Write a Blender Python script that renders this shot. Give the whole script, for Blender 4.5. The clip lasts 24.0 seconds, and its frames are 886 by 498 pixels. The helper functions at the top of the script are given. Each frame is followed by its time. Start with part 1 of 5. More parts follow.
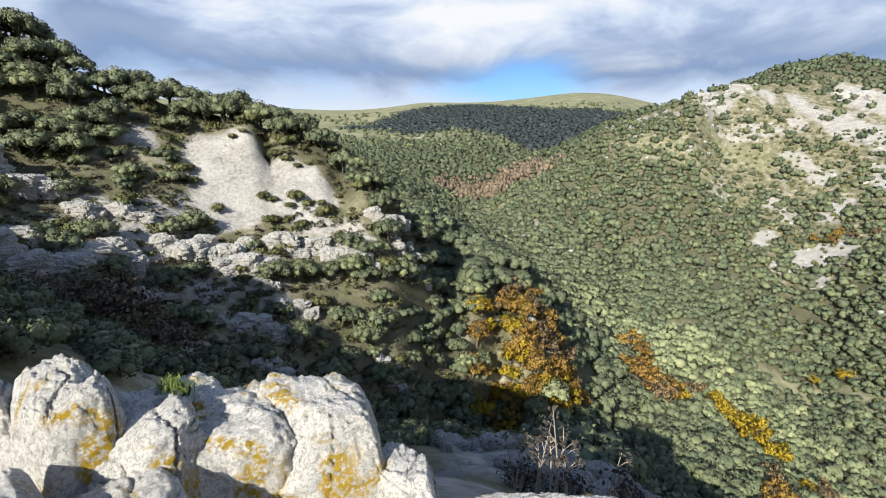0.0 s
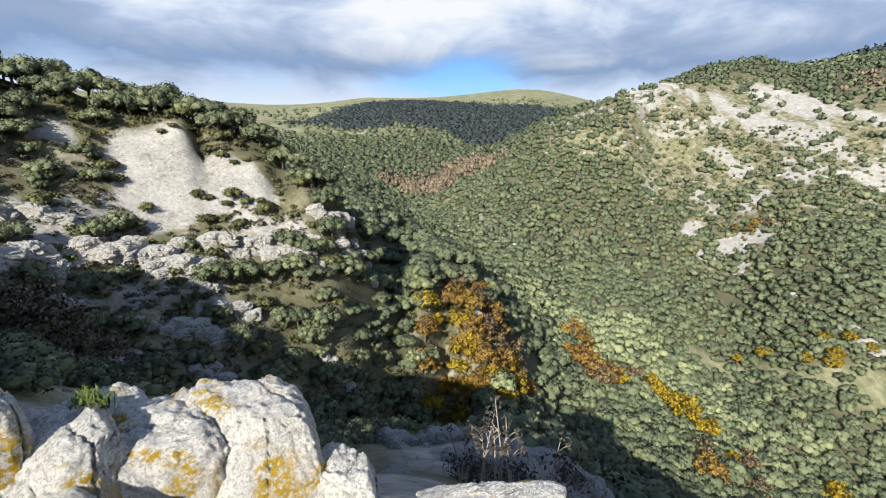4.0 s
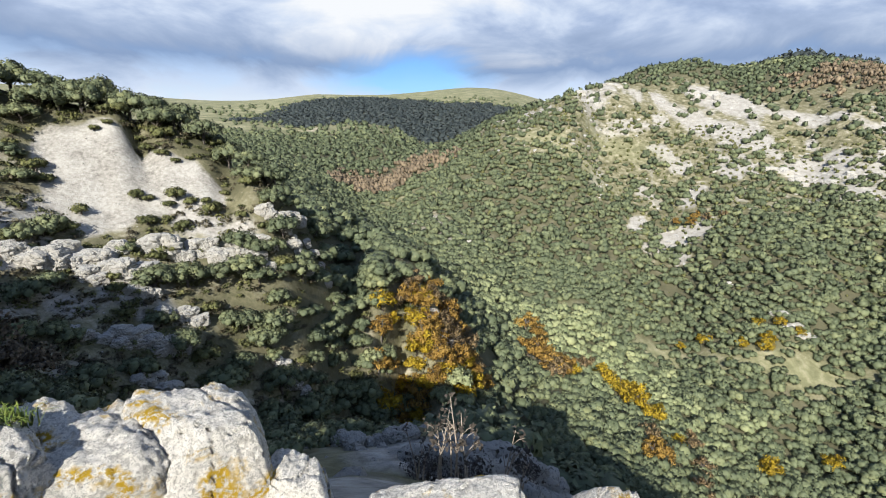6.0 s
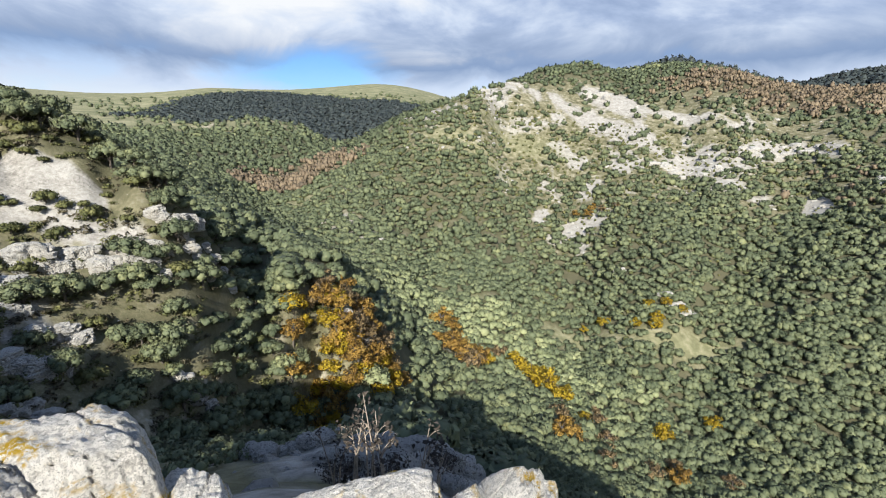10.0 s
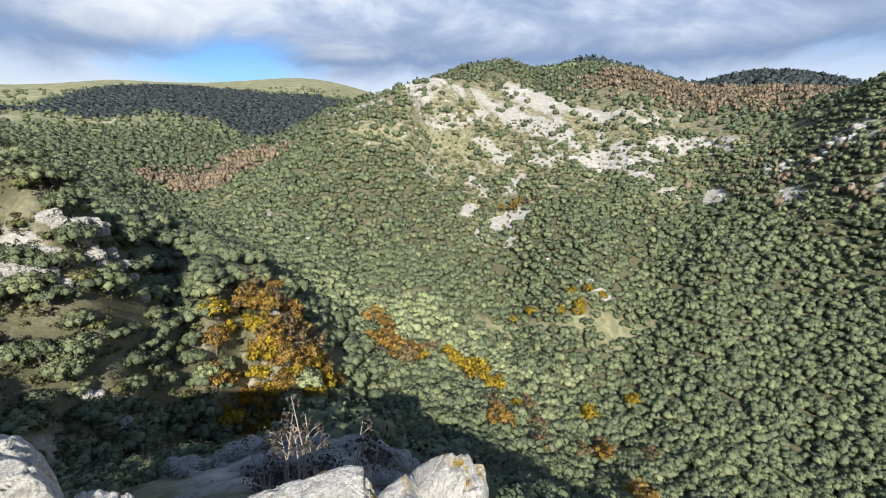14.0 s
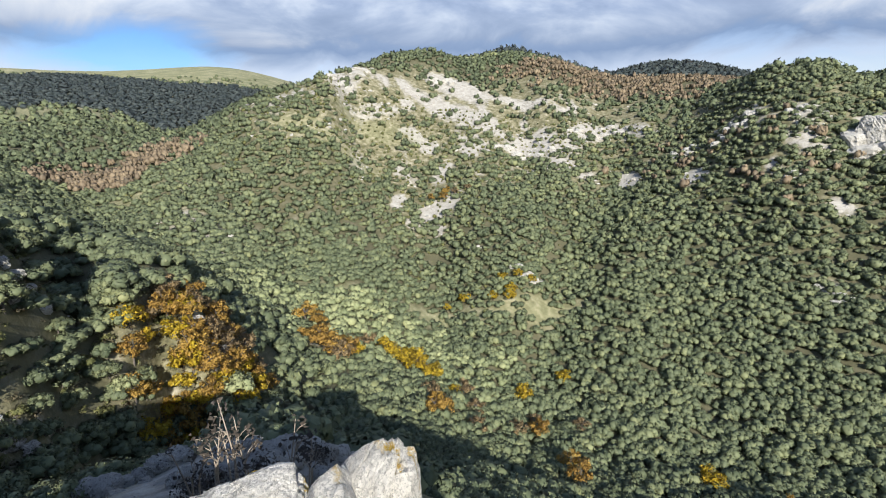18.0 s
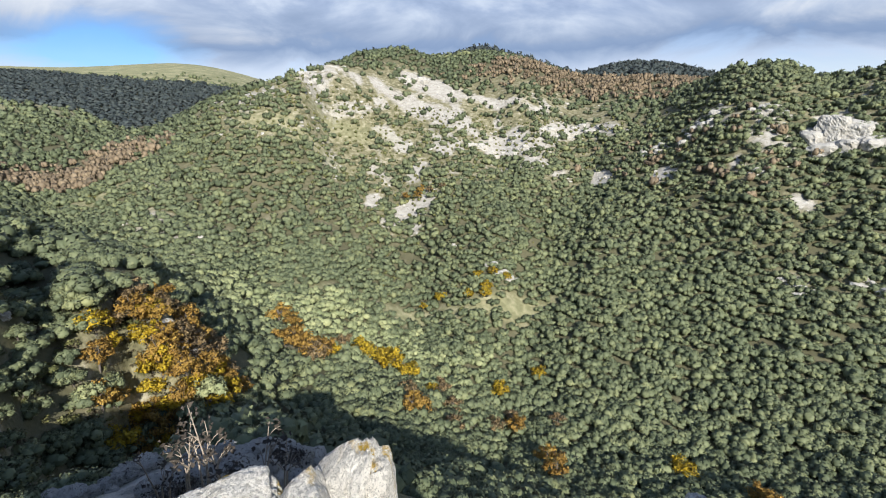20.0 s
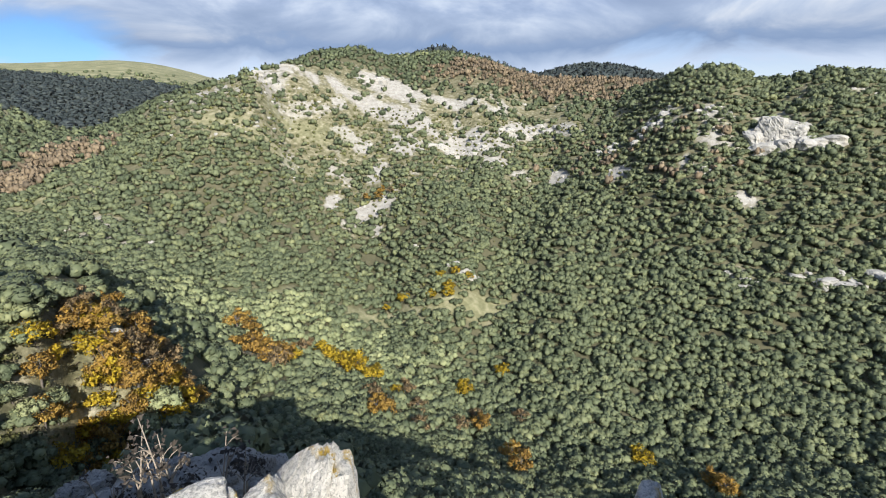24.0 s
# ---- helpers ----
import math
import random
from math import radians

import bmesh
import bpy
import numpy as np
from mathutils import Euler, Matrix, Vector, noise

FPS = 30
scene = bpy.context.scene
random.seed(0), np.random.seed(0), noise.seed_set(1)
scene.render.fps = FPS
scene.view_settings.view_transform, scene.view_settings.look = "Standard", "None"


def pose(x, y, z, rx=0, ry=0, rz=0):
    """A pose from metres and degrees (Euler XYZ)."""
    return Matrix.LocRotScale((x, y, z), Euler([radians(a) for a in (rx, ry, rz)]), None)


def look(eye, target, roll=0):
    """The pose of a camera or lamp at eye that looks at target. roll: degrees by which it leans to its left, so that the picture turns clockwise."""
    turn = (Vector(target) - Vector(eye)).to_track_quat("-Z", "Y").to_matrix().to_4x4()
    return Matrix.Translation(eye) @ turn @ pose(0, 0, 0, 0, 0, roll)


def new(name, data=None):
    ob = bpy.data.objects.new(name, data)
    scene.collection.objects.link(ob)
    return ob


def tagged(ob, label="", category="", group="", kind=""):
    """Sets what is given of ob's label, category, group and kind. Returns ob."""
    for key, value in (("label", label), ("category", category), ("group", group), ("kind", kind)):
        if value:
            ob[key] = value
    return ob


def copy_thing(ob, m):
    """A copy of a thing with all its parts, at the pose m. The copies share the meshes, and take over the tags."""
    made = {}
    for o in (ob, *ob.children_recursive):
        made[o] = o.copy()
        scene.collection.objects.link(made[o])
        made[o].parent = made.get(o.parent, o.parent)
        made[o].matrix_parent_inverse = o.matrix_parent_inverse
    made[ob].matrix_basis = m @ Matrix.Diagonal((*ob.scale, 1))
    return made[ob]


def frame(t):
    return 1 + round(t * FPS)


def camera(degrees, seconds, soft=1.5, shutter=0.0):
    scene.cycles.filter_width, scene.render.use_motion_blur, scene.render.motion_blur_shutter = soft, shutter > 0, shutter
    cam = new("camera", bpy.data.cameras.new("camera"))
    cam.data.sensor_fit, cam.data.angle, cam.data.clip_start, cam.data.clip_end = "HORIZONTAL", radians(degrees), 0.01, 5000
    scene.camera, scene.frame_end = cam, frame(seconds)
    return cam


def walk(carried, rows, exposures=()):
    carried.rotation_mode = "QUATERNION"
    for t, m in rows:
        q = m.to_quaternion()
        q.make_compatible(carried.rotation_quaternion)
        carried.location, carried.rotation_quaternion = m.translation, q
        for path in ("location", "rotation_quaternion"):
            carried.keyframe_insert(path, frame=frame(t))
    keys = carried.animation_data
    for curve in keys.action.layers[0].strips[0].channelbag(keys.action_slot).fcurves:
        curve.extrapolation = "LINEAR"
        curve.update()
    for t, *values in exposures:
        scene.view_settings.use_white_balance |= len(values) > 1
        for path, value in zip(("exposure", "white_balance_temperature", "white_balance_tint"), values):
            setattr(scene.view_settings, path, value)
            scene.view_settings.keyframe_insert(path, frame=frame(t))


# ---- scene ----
import functools

# ---- camera: a phone held at eye height and swung slowly to the right ----
cam = camera(84.65, 24.0, soft=1.0)
WALK = (  # seconds, place, heading (clockwise), tilt, lean
    (0, -0.080, 0.005, 0.000, -0.00, -12.75, -0.23),
    (0.5, -0.077, 0.006, -0.001, 0.51, -12.75, -0.23),
    (1, -0.071, 0.005, -0.002, 1.08, -12.81, -0.25),
    (1.5, -0.065, 0.005, -0.002, 1.73, -12.85, -0.28),
    (3.5, -0.033, 0.003, -0.002, 5.31, -13.22, -0.12),
    (4, -0.024, 0.004, -0.003, 6.48, -13.26, -0.14),
    (4.5, -0.015, 0.007, -0.004, 7.77, -13.30, -0.12),
    (5, -0.008, 0.011, -0.006, 9.14, -13.37, -0.10),
    (5.5, -0.000, 0.016, -0.008, 10.54, -13.45, -0.06),
    (6, 0.006, 0.020, -0.010, 11.93, -13.52, 0.01),
    (6.5, 0.013, 0.022, -0.012, 13.28, -13.57, 0.07),
    (7, 0.019, 0.023, -0.014, 14.60, -13.62, 0.09),
    (7.5, 0.025, 0.021, -0.015, 15.99, -13.69, 0.18),
    (8, 0.031, 0.019, -0.015, 17.37, -13.74, 0.23),
    (8.5, 0.036, 0.016, -0.016, 18.69, -13.76, 0.21),
    (9, 0.042, 0.013, -0.018, 19.98, -13.78, 0.18),
    (9.5, 0.047, 0.011, -0.019, 21.25, -13.80, 0.18),
    (10, 0.052, 0.011, -0.022, 22.47, -13.83, 0.25),
    (10.5, 0.057, 0.010, -0.024, 23.66, -13.90, 0.38),
    (11, 0.061, 0.009, -0.026, 24.80, -13.95, 0.45),
    (11.5, 0.064, 0.007, -0.028, 25.90, -13.98, 0.49),
    (13.5, 0.074, -0.011, -0.032, 29.86, -14.12, 0.33),
    (14, 0.076, -0.017, -0.032, 30.93, -14.26, 0.28),
    (14.5, 0.077, -0.025, -0.032, 31.97, -14.42, 0.10),
    (15, 0.079, -0.034, -0.032, 33.00, -14.59, -0.02),
    (15.5, 0.080, -0.043, -0.032, 34.03, -14.75, -0.12),
    (16, 0.082, -0.052, -0.031, 35.07, -14.91, -0.19),
    (16.5, 0.084, -0.061, -0.031, 36.11, -15.06, -0.26),
    (17, 0.086, -0.068, -0.031, 37.13, -15.19, -0.25),
    (17.5, 0.088, -0.073, -0.032, 38.16, -15.29, -0.27),
    (18, 0.091, -0.077, -0.034, 39.21, -15.37, -0.26),
    (18.5, 0.093, -0.079, -0.035, 40.22, -15.45, -0.23),
    (20.5, 0.102, -0.086, -0.041, 42.73, -15.52, -0.12),
    (21, 0.103, -0.088, -0.043, 43.28, -15.49, -0.09),
    (21.5, 0.104, -0.090, -0.045, 43.86, -15.44, -0.04),
    (22, 0.105, -0.093, -0.046, 44.45, -15.39, -0.06),
    (22.5, 0.106, -0.096, -0.048, 45.04, -15.35, -0.09),
    (23, 0.107, -0.098, -0.048, 45.65, -15.35, -0.05),
    (23.5, 0.109, -0.098, -0.046, 46.26, -15.41, 0.00),
    (24, 0.112, -0.096, -0.041, 46.85, -15.49, 0.02),
)
walk(cam, [(t, pose(x, y, z, 90 + tilt, 0, -head) @ pose(0, 0, 0, 0, 0, lean)) for t, x, y, z, head, tilt, lean in WALK],
     exposures=((0.0, 0.60), (24.0, 0.60)))

# ---- sun and cloudy sky ----
SUN_AZ, SUN_EL = 205.5, 30.5        # clockwise from the view's first heading, degrees
sun_dir = Vector((math.sin(radians(SUN_AZ)) * math.cos(radians(SUN_EL)),
                  math.cos(radians(SUN_AZ)) * math.cos(radians(SUN_EL)), math.sin(radians(SUN_EL))))
sun = new("sun", bpy.data.lights.new("sun", "SUN"))
sun.data.energy, sun.data.angle, sun.data.color = 5.0, radians(0.55), (1.0, 0.96, 0.88)
sun.matrix_world = look((0, 0, 60), Vector((0, 0, 60)) - sun_dir)


class Tree:
    """A small shorthand for shader node trees."""

    def __init__(self, tree):
        self.t = tree
        tree.nodes.clear()

    def add(self, kind, inputs=None):
        n = self.t.nodes.new(kind)
        for k, v in (inputs or {}).items():
            if isinstance(v, bpy.types.NodeSocket):
                self.t.links.new(v, n.inputs[k])
            else:
                n.inputs[k].default_value = v
        return n

    def attribute(self, name):
        n = self.add("ShaderNodeAttribute")
        n.attribute_name = name
        return n.outputs["Fac"]

    def math(self, op, a, b=0.0, clamp=False):
        n = self.add("ShaderNodeMath", {0: a, 1: b})
        n.operation, n.use_clamp = op, clamp
        return n.outputs[0]

    def ramp(self, fac, stops):
        n = self.add("ShaderNodeValToRGB", {"Fac": fac})
        e = n.color_ramp.elements
        while len(e) < len(stops):
            e.new(0.5)
        for el, (p, c) in zip(e, stops):
            el.position = p
            el.color = (*c, 1.0) if isinstance(c, tuple) else (c, c, c, 1.0)
        return n.outputs["Color"]

    def noise(self, vec, scale, detail=4.0, rough=0.55, distort=0.0):
        return self.add("ShaderNodeTexNoise", {"Vector": vec, "Scale": scale, "Detail": detail, "Roughness": rough,
                                               "Distortion": distort}).outputs["Fac"]

    def mix(self, fac, a, b, blend="MIX"):
        n = self.add("ShaderNodeMix")
        n.data_type, n.blend_type = "RGBA", blend
        for i, v in ((0, fac), (6, a), (7, b)):
            if isinstance(v, bpy.types.NodeSocket):
                self.t.links.new(v, n.inputs[i])
            else:
                n.inputs[i].default_value = (*v, 1.0) if isinstance(v, tuple) else v
        return n.outputs[2]


world = bpy.data.worlds.new("sky")
scene.world = world
world.use_nodes = True
w = Tree(world.node_tree)
sky = w.add("ShaderNodeTexSky")
sky.sky_type, sky.sun_disc, sky.altitude = "NISHITA", False, 800.0
sky.sun_elevation, sky.sun_rotation = radians(SUN_EL), radians(SUN_AZ)
way = w.add("ShaderNodeTexCoord").outputs["Generated"]
sep = w.add("ShaderNodeSeparateXYZ", {0: way})
up = w.math("MAXIMUM", sep.outputs["Z"], 0.0)
flat = w.math("ADD", up, 0.10)
deck = w.add("ShaderNodeCombineXYZ", {0: w.math("DIVIDE", sep.outputs["X"], flat),
                                      1: w.math("DIVIDE", sep.outputs["Y"], flat), 2: 0.0}).outputs[0]
tall = w.add("ShaderNodeVectorMath", {0: way, 1: (1.0, 1.0, 2.3)})
tall.operation = "MULTIPLY"
puffs = w.noise(tall.outputs[0], 4.2, 7.0, 0.56, 0.45)
heaps = w.math("ADD", w.math("MULTIPLY", w.noise(tall.outputs[0], 1.7, 3.0, 0.5, 0.3), 0.65), w.math("MULTIPLY", w.noise(deck, 0.5, 4.0, 0.5, 0.2), 0.35))
# the height above the horizon, made ragged by the cloud edges
ragged = w.math("ADD", up, w.math("MULTIPLY", w.math("SUBTRACT", puffs, 0.5), 0.13))
gap = w.add("ShaderNodeVectorMath", {0: w.add("ShaderNodeVectorMath", {0: way, 1: (0.15, 0.98, 0.105)}).outputs[0], 1: (1.0, 1.0, 3.6)})
gap.operation = "MULTIPLY"
gap.inputs[0].links[0].from_node.operation = "SUBTRACT"
gap_len = w.add("ShaderNodeVectorMath", {0: gap.outputs[0]})
gap_len.operation = "LENGTH"
opening = w.ramp(w.math("ADD", gap_len.outputs["Value"], w.math("MULTIPLY", w.math("SUBTRACT", puffs, 0.5), 0.45)), [(0.08, 1.0), (0.22, 0.0)])
cover = w.ramp(puffs, [(0.38, 0.75), (0.50, 1.0)])
high = w.ramp(up, [(0.34, 1.0), (0.60, 0.25)])
cover = w.math("MULTIPLY", cover, high)
low_cover = w.ramp(ragged, [(0.03, 0.9), (0.07, 0.55), (0.11, 0.75), (0.14, 1.0), (0.30, 1.0), (0.36, 0.0)])
cover = w.math("MINIMUM", w.math("MAXIMUM", w.math("MULTIPLY", cover, 0.96), low_cover), w.math("SUBTRACT", 1.0, w.math("MULTIPLY", opening, 0.9)))
lit = w.ramp(w.math("ADD", w.math("MULTIPLY", puffs, 0.6), w.math("MULTIPLY", heaps, 0.4)),
             [(0.40, (0.27, 0.37, 0.58)), (0.475, (0.43, 0.54, 0.76)), (0.545, (0.66, 0.76, 0.93)), (0.63, (0.93, 0.96, 1.0))])
base = w.ramp(ragged, [(0.05, (0.80, 0.88, 0.98)), (0.085, (0.64, 0.74, 0.92)), (0.125, (0.27, 0.37, 0.57)), (0.165, (0.40, 0.50, 0.69))])
near_base = w.ramp(ragged, [(0.135, 1.0), (0.19, 0.0)])
cloud = w.mix(near_base, lit, base)
blue = w.mix(1.0, sky.outputs[0], (0.06, 0.095, 0.145), "MULTIPLY")
sky_mix = w.mix(cover, blue, cloud)
out = w.add("ShaderNodeOutputWorld", {0: w.add("ShaderNodeBackground", {"Color": sky_mix, "Strength": 0.66}).outputs[0]})


# ---- materials ----
def material(name, rough=0.85):
    m = bpy.data.materials.new(name)
    m.use_nodes = True
    t = Tree(m.node_tree)
    bsdf = t.add("ShaderNodeBsdfPrincipled", {"Roughness": rough})
    bsdf.inputs["Specular IOR Level"].default_value = 0.25
    t.add("ShaderNodeOutputMaterial", {"Surface": bsdf.outputs[0]})
    return m, t, bsdf


def bump(t, bsdf, height, strength, distance):
    n = t.add("ShaderNodeBump", {"Height": height, "Strength": strength, "Distance": distance})
    t.t.links.new(n.outputs[0], bsdf.inputs["Normal"])


def colour(t, bsdf, socket):
    t.t.links.new(socket, bsdf.inputs["Base Color"])


def limestone(name, pale, dark, lichen, scale, relief):
    """Weathered limestone: pale crust, grey pits, ochre stains and crusts of yellow lichen."""
    m, t, b = material(name, 0.93)
    p = t.add("ShaderNodeTexCoord").outputs["Object"]
    grain = t.noise(p, 62.0 * scale, 8.0, 0.8)
    specks = t.noise(p, 120.0 * scale, 3.0, 0.6, 0.5)
    pits = t.noise(p, 14.0 * scale, 8.0, 0.72, 0.6)
    broad = t.noise(p, 2.2 * scale, 4.0, 0.55)
    c = t.mix(t.ramp(pits, [(0.33, 0.8), (0.46, 0.0)]), pale, dark)
    c = t.mix(t.ramp(grain, [(0.36, 0.85), (0.43, 0.0)]), c, (dark[0] * 0.6, dark[1] * 0.6, dark[2] * 0.6))
    c = t.mix(t.ramp(specks, [(0.34, 0.7), (0.40, 0.0)]), c, (dark[0] * 0.4, dark[1] * 0.4, dark[2] * 0.4))
    c = t.mix(t.ramp(broad, [(0.50, 0.0), (0.75, 0.45)]), c, (0.42, 0.36, 0.27))
    if lichen:
        fleck = t.noise(p, 46.0 * scale, 4.0, 0.62, 0.8)
        c = t.mix(t.ramp(fleck, [(0.42, 0.5), (0.50, 0.0)]), c, (dark[0] * 0.85, dark[1] * 0.85, dark[2] * 0.85))
        patch = t.noise(p, 3.6 * scale, 3.0, 0.5, 0.6)
        crumbs = t.noise(p, 30.0 * scale, 5.0, 0.75)
        yellow = t.math("MULTIPLY", t.ramp(patch, [(0.52, 0.0), (0.60, 1.0)]), t.ramp(crumbs, [(0.44, 0.0), (0.53, 1.0)]))
        c = t.mix(t.math("MULTIPLY", yellow, lichen), c, t.mix(crumbs, (0.58, 0.42, 0.03), (0.50, 0.28, 0.02)))
    colour(t, b, c)
    h = t.math("ADD", t.math("MULTIPLY", pits, 0.6), t.math("MULTIPLY", grain, 0.4))
    bump(t, b, h, 1.0, relief)
    return m


LIMESTONE = limestone("lichen_limestone", (0.88, 0.84, 0.76), (0.38, 0.355, 0.31), 1.0, 1.0, 0.06)
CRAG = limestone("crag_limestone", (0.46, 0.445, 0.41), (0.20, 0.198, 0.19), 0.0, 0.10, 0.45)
BLUFF = limestone("bluff_limestone", (0.50, 0.482, 0.44), (0.19, 0.184, 0.17), 0.0, 0.16, 0.3)


def leaves(name, stops, rough=0.6, through_light=0.10):
    """Foliage: each tree and each spray has its own tone; sprays are lit as parts of a rounded crown."""
    m, t, b = material(name, rough)
    tint = t.attribute("tint")
    leaf = t.add("ShaderNodeNewGeometry").outputs["Random Per Island"]
    c = t.ramp(t.math("ADD", t.math("MULTIPLY", tint, 0.5), t.math("MULTIPLY", leaf, 0.5)), stops)
    colour(t, b, c)
    dome = t.add("ShaderNodeAttribute")
    dome.attribute_name = "dome"
    turn = t.add("ShaderNodeVectorTransform", {0: dome.outputs["Vector"]})
    turn.vector_type, turn.convert_from, turn.convert_to = "NORMAL", "OBJECT", "WORLD"
    t.t.links.new(turn.outputs[0], b.inputs["Normal"])
    glow = t.add("ShaderNodeBsdfTranslucent", {"Color": c})
    mixed = t.add("ShaderNodeMixShader", {0: through_light, 1: b.outputs[0], 2: glow.outputs[0]})
    for n in t.t.nodes:
        if n.type == "OUTPUT_MATERIAL":
            t.t.links.new(mixed.outputs[0], n.inputs["Surface"])
    return m


OAK = leaves("holm_oak_leaves", [(0.08, (0.078, 0.098, 0.054)), (0.4, (0.132, 0.158, 0.088)), (0.7, (0.188, 0.212, 0.110)), (1.0, (0.275, 0.285, 0.135))])
# oak leaves darkened for a cloud's shadow; the dark far ridge uses them too
DARKENED_OAK = leaves("slate_oak_leaves", [(0.05, (0.034, 0.046, 0.048)), (0.5, (0.055, 0.069, 0.068)), (1.0, (0.082, 0.098, 0.092))])
PALE_OAK = leaves("pale_oak_leaves", [(0.05, (0.165, 0.195, 0.098)), (0.5, (0.255, 0.285, 0.148)), (1.0, (0.355, 0.37, 0.19))])
ORANGE = leaves("orange_autumn_leaves", [(0.05, (0.30, 0.185, 0.055)), (0.5, (0.50, 0.315, 0.075)), (1.0, (0.66, 0.47, 0.12))], through_light=0.3)
YELLOW = leaves("yellow_autumn_leaves", [(0.05, (0.36, 0.25, 0.03)), (0.5, (0.58, 0.42, 0.035)), (1.0, (0.68, 0.54, 0.07))], through_light=0.3)
RUST = leaves("rusty_beech_leaves", [(0.05, (0.125, 0.102, 0.072)), (0.5, (0.225, 0.172, 0.112)), (1.0, (0.34, 0.27, 0.175))])
BARE = leaves("bare_twigs", [(0.05, (0.048, 0.040, 0.032)), (0.5, (0.085, 0.070, 0.056)), (1.0, (0.14, 0.12, 0.098))])
TAN = leaves("dry_tan_leaves", [(0.05, (0.19, 0.135, 0.075)), (0.5, (0.34, 0.245, 0.125)), (1.0, (0.45, 0.35, 0.19))], through_light=0.2)
HEATH = leaves("heather_twigs", [(0.05, (0.060, 0.052, 0.034)), (0.5, (0.125, 0.108, 0.066)), (1.0, (0.21, 0.185, 0.11))])
GRASS = leaves("grass_blades", [(0.1, (0.09, 0.15, 0.03)), (1.0, (0.26, 0.30, 0.07))])
BOX = leaves("boxwood_leaves", [(0.05, (0.075, 0.085, 0.032)), (0.5, (0.140, 0.148, 0.056)), (1.0, (0.24, 0.23, 0.09))])


def bark_material():
    m, t, b = material("grey_bark", 0.9)
    p = t.add("ShaderNodeTexCoord").outputs["Object"]
    n = t.noise(p, 14.0, 5.0, 0.6)
    colour(t, b, t.ramp(n, [(0.3, (0.07, 0.06, 0.05)), (0.7, (0.19, 0.165, 0.14))]))
    bump(t, b, n, 0.8, 0.02)
    return m


BARK = bark_material()


def dead_wood():
    m, t, b = material("bleached_dead_wood", 0.9)
    p = t.add("ShaderNodeTexCoord").outputs["Object"]
    colour(t, b, t.ramp(t.noise(p, 30.0, 4.0), [(0.3, (0.22, 0.18, 0.14)), (0.7, (0.42, 0.36, 0.29))]))
    return m


DEAD = dead_wood()


def ground_material():
    """Dry soil and grass, pale rubble where the attribute bare says so, pasture on the plateau, beaten earth on the track."""
    m, t, b = material("hillside_ground", 0.95)
    p = t.add("ShaderNodeTexCoord").outputs["Object"]
    bare = t.attribute("bare")
    meadow = t.attribute("meadow")
    track = t.attribute("track")
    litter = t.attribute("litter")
    fine = t.noise(p, 3.0, 6.0, 0.7)
    mid = t.noise(p, 0.35, 5.0, 0.6)
    wide = t.noise(p, 0.03, 4.0, 0.55)
    soil = t.ramp(t.math("ADD", t.math("MULTIPLY", mid, 0.65), t.math("MULTIPLY", fine, 0.35)),
                  [(0.32, (0.070, 0.066, 0.038)), (0.44, (0.135, 0.128, 0.070)), (0.54, (0.24, 0.22, 0.135)), (0.66, (0.44, 0.405, 0.32))])
    rubble = t.ramp(t.math("ADD", t.math("MULTIPLY", fine, 0.6), t.math("MULTIPLY", mid, 0.4)),
                    [(0.34, (0.16, 0.148, 0.128)), (0.46, (0.325, 0.305, 0.268)), (0.60, (0.47, 0.447, 0.40))])
    pasture = t.ramp(t.math("ADD", t.math("MULTIPLY", wide, 0.6), t.math("MULTIPLY", mid, 0.4)),
                     [(0.35, (0.13, 0.135, 0.07)), (0.50, (0.235, 0.235, 0.125)), (0.64, (0.38, 0.35, 0.22))])
    edge = t.math("ADD", bare, t.math("MULTIPLY", t.math("SUBTRACT", t.noise(p, 0.22, 5.0, 0.65), 0.5), 0.9))
    c = t.mix(t.ramp(edge, [(0.42, 0.0), (0.66, 1.0)]), soil, rubble)
    # leaf litter, with the shade between close crowns put into its dark colour
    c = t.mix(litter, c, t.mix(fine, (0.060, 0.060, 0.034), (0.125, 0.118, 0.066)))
    c = t.mix(meadow, c, pasture)
    c = t.mix(track, c, (0.45, 0.40, 0.30))
    colour(t, b, c)
    bump(t, b, t.math("ADD", fine, t.math("MULTIPLY", mid, 2.0)), 0.8, 0.12)
    return m


GROUND = ground_material()


# ---- the land: crests, benches and stream beds, joined by one smooth sheet ----
LAND = []


SLOPE = 2.2     # one unit of the near slope's own plan, in metres


def form(name, *places, unit=1.0):
    """A crest, foot or bed of the land, as a line of places x, y, z."""
    LAND.extend((x * unit, y * unit, z * unit) for x, y, z in places)


form("left crest", (-20, 23.7, 4.8), (-18.3, 24.4, 3.6), (-15, 25.4, 2.3), (-12.7, 26.1, 1.7), (-10.7, 26.9, 1.1), (-8.2, 27.3, 0.3), (-5.7, 26.9, -1.3), unit=SLOPE)
form("left back", (-26.4, 30.1, 1.6), (-23.2, 30.1, 0.1), (-19.3, 31.6, -1.8), (-16.2, 32.2, -3.4), (-13.3, 32.4, -4.1), (-9.9, 32, -5.6), (-6.7, 30.8, -6.9), unit=SLOPE)
form("scree head", (-17.3, 20.1, 0.2), (-15.1, 21.1, 0.1), (-13.8, 22, -0), (-12, 23.4, -0.4), (-8.9, 24.8, -1.2), (-5.2, 24.5, -2.4), unit=SLOPE)
form("scree foot", (-15.2, 17.2, -1.8), (-12.9, 18.2, -2.5), (-10.4, 19.4, -3.4), (-8.6, 20.5, -3.7), (-5.7, 21.8, -3.4), (-2.5, 22.4, -3.9), unit=SLOPE)
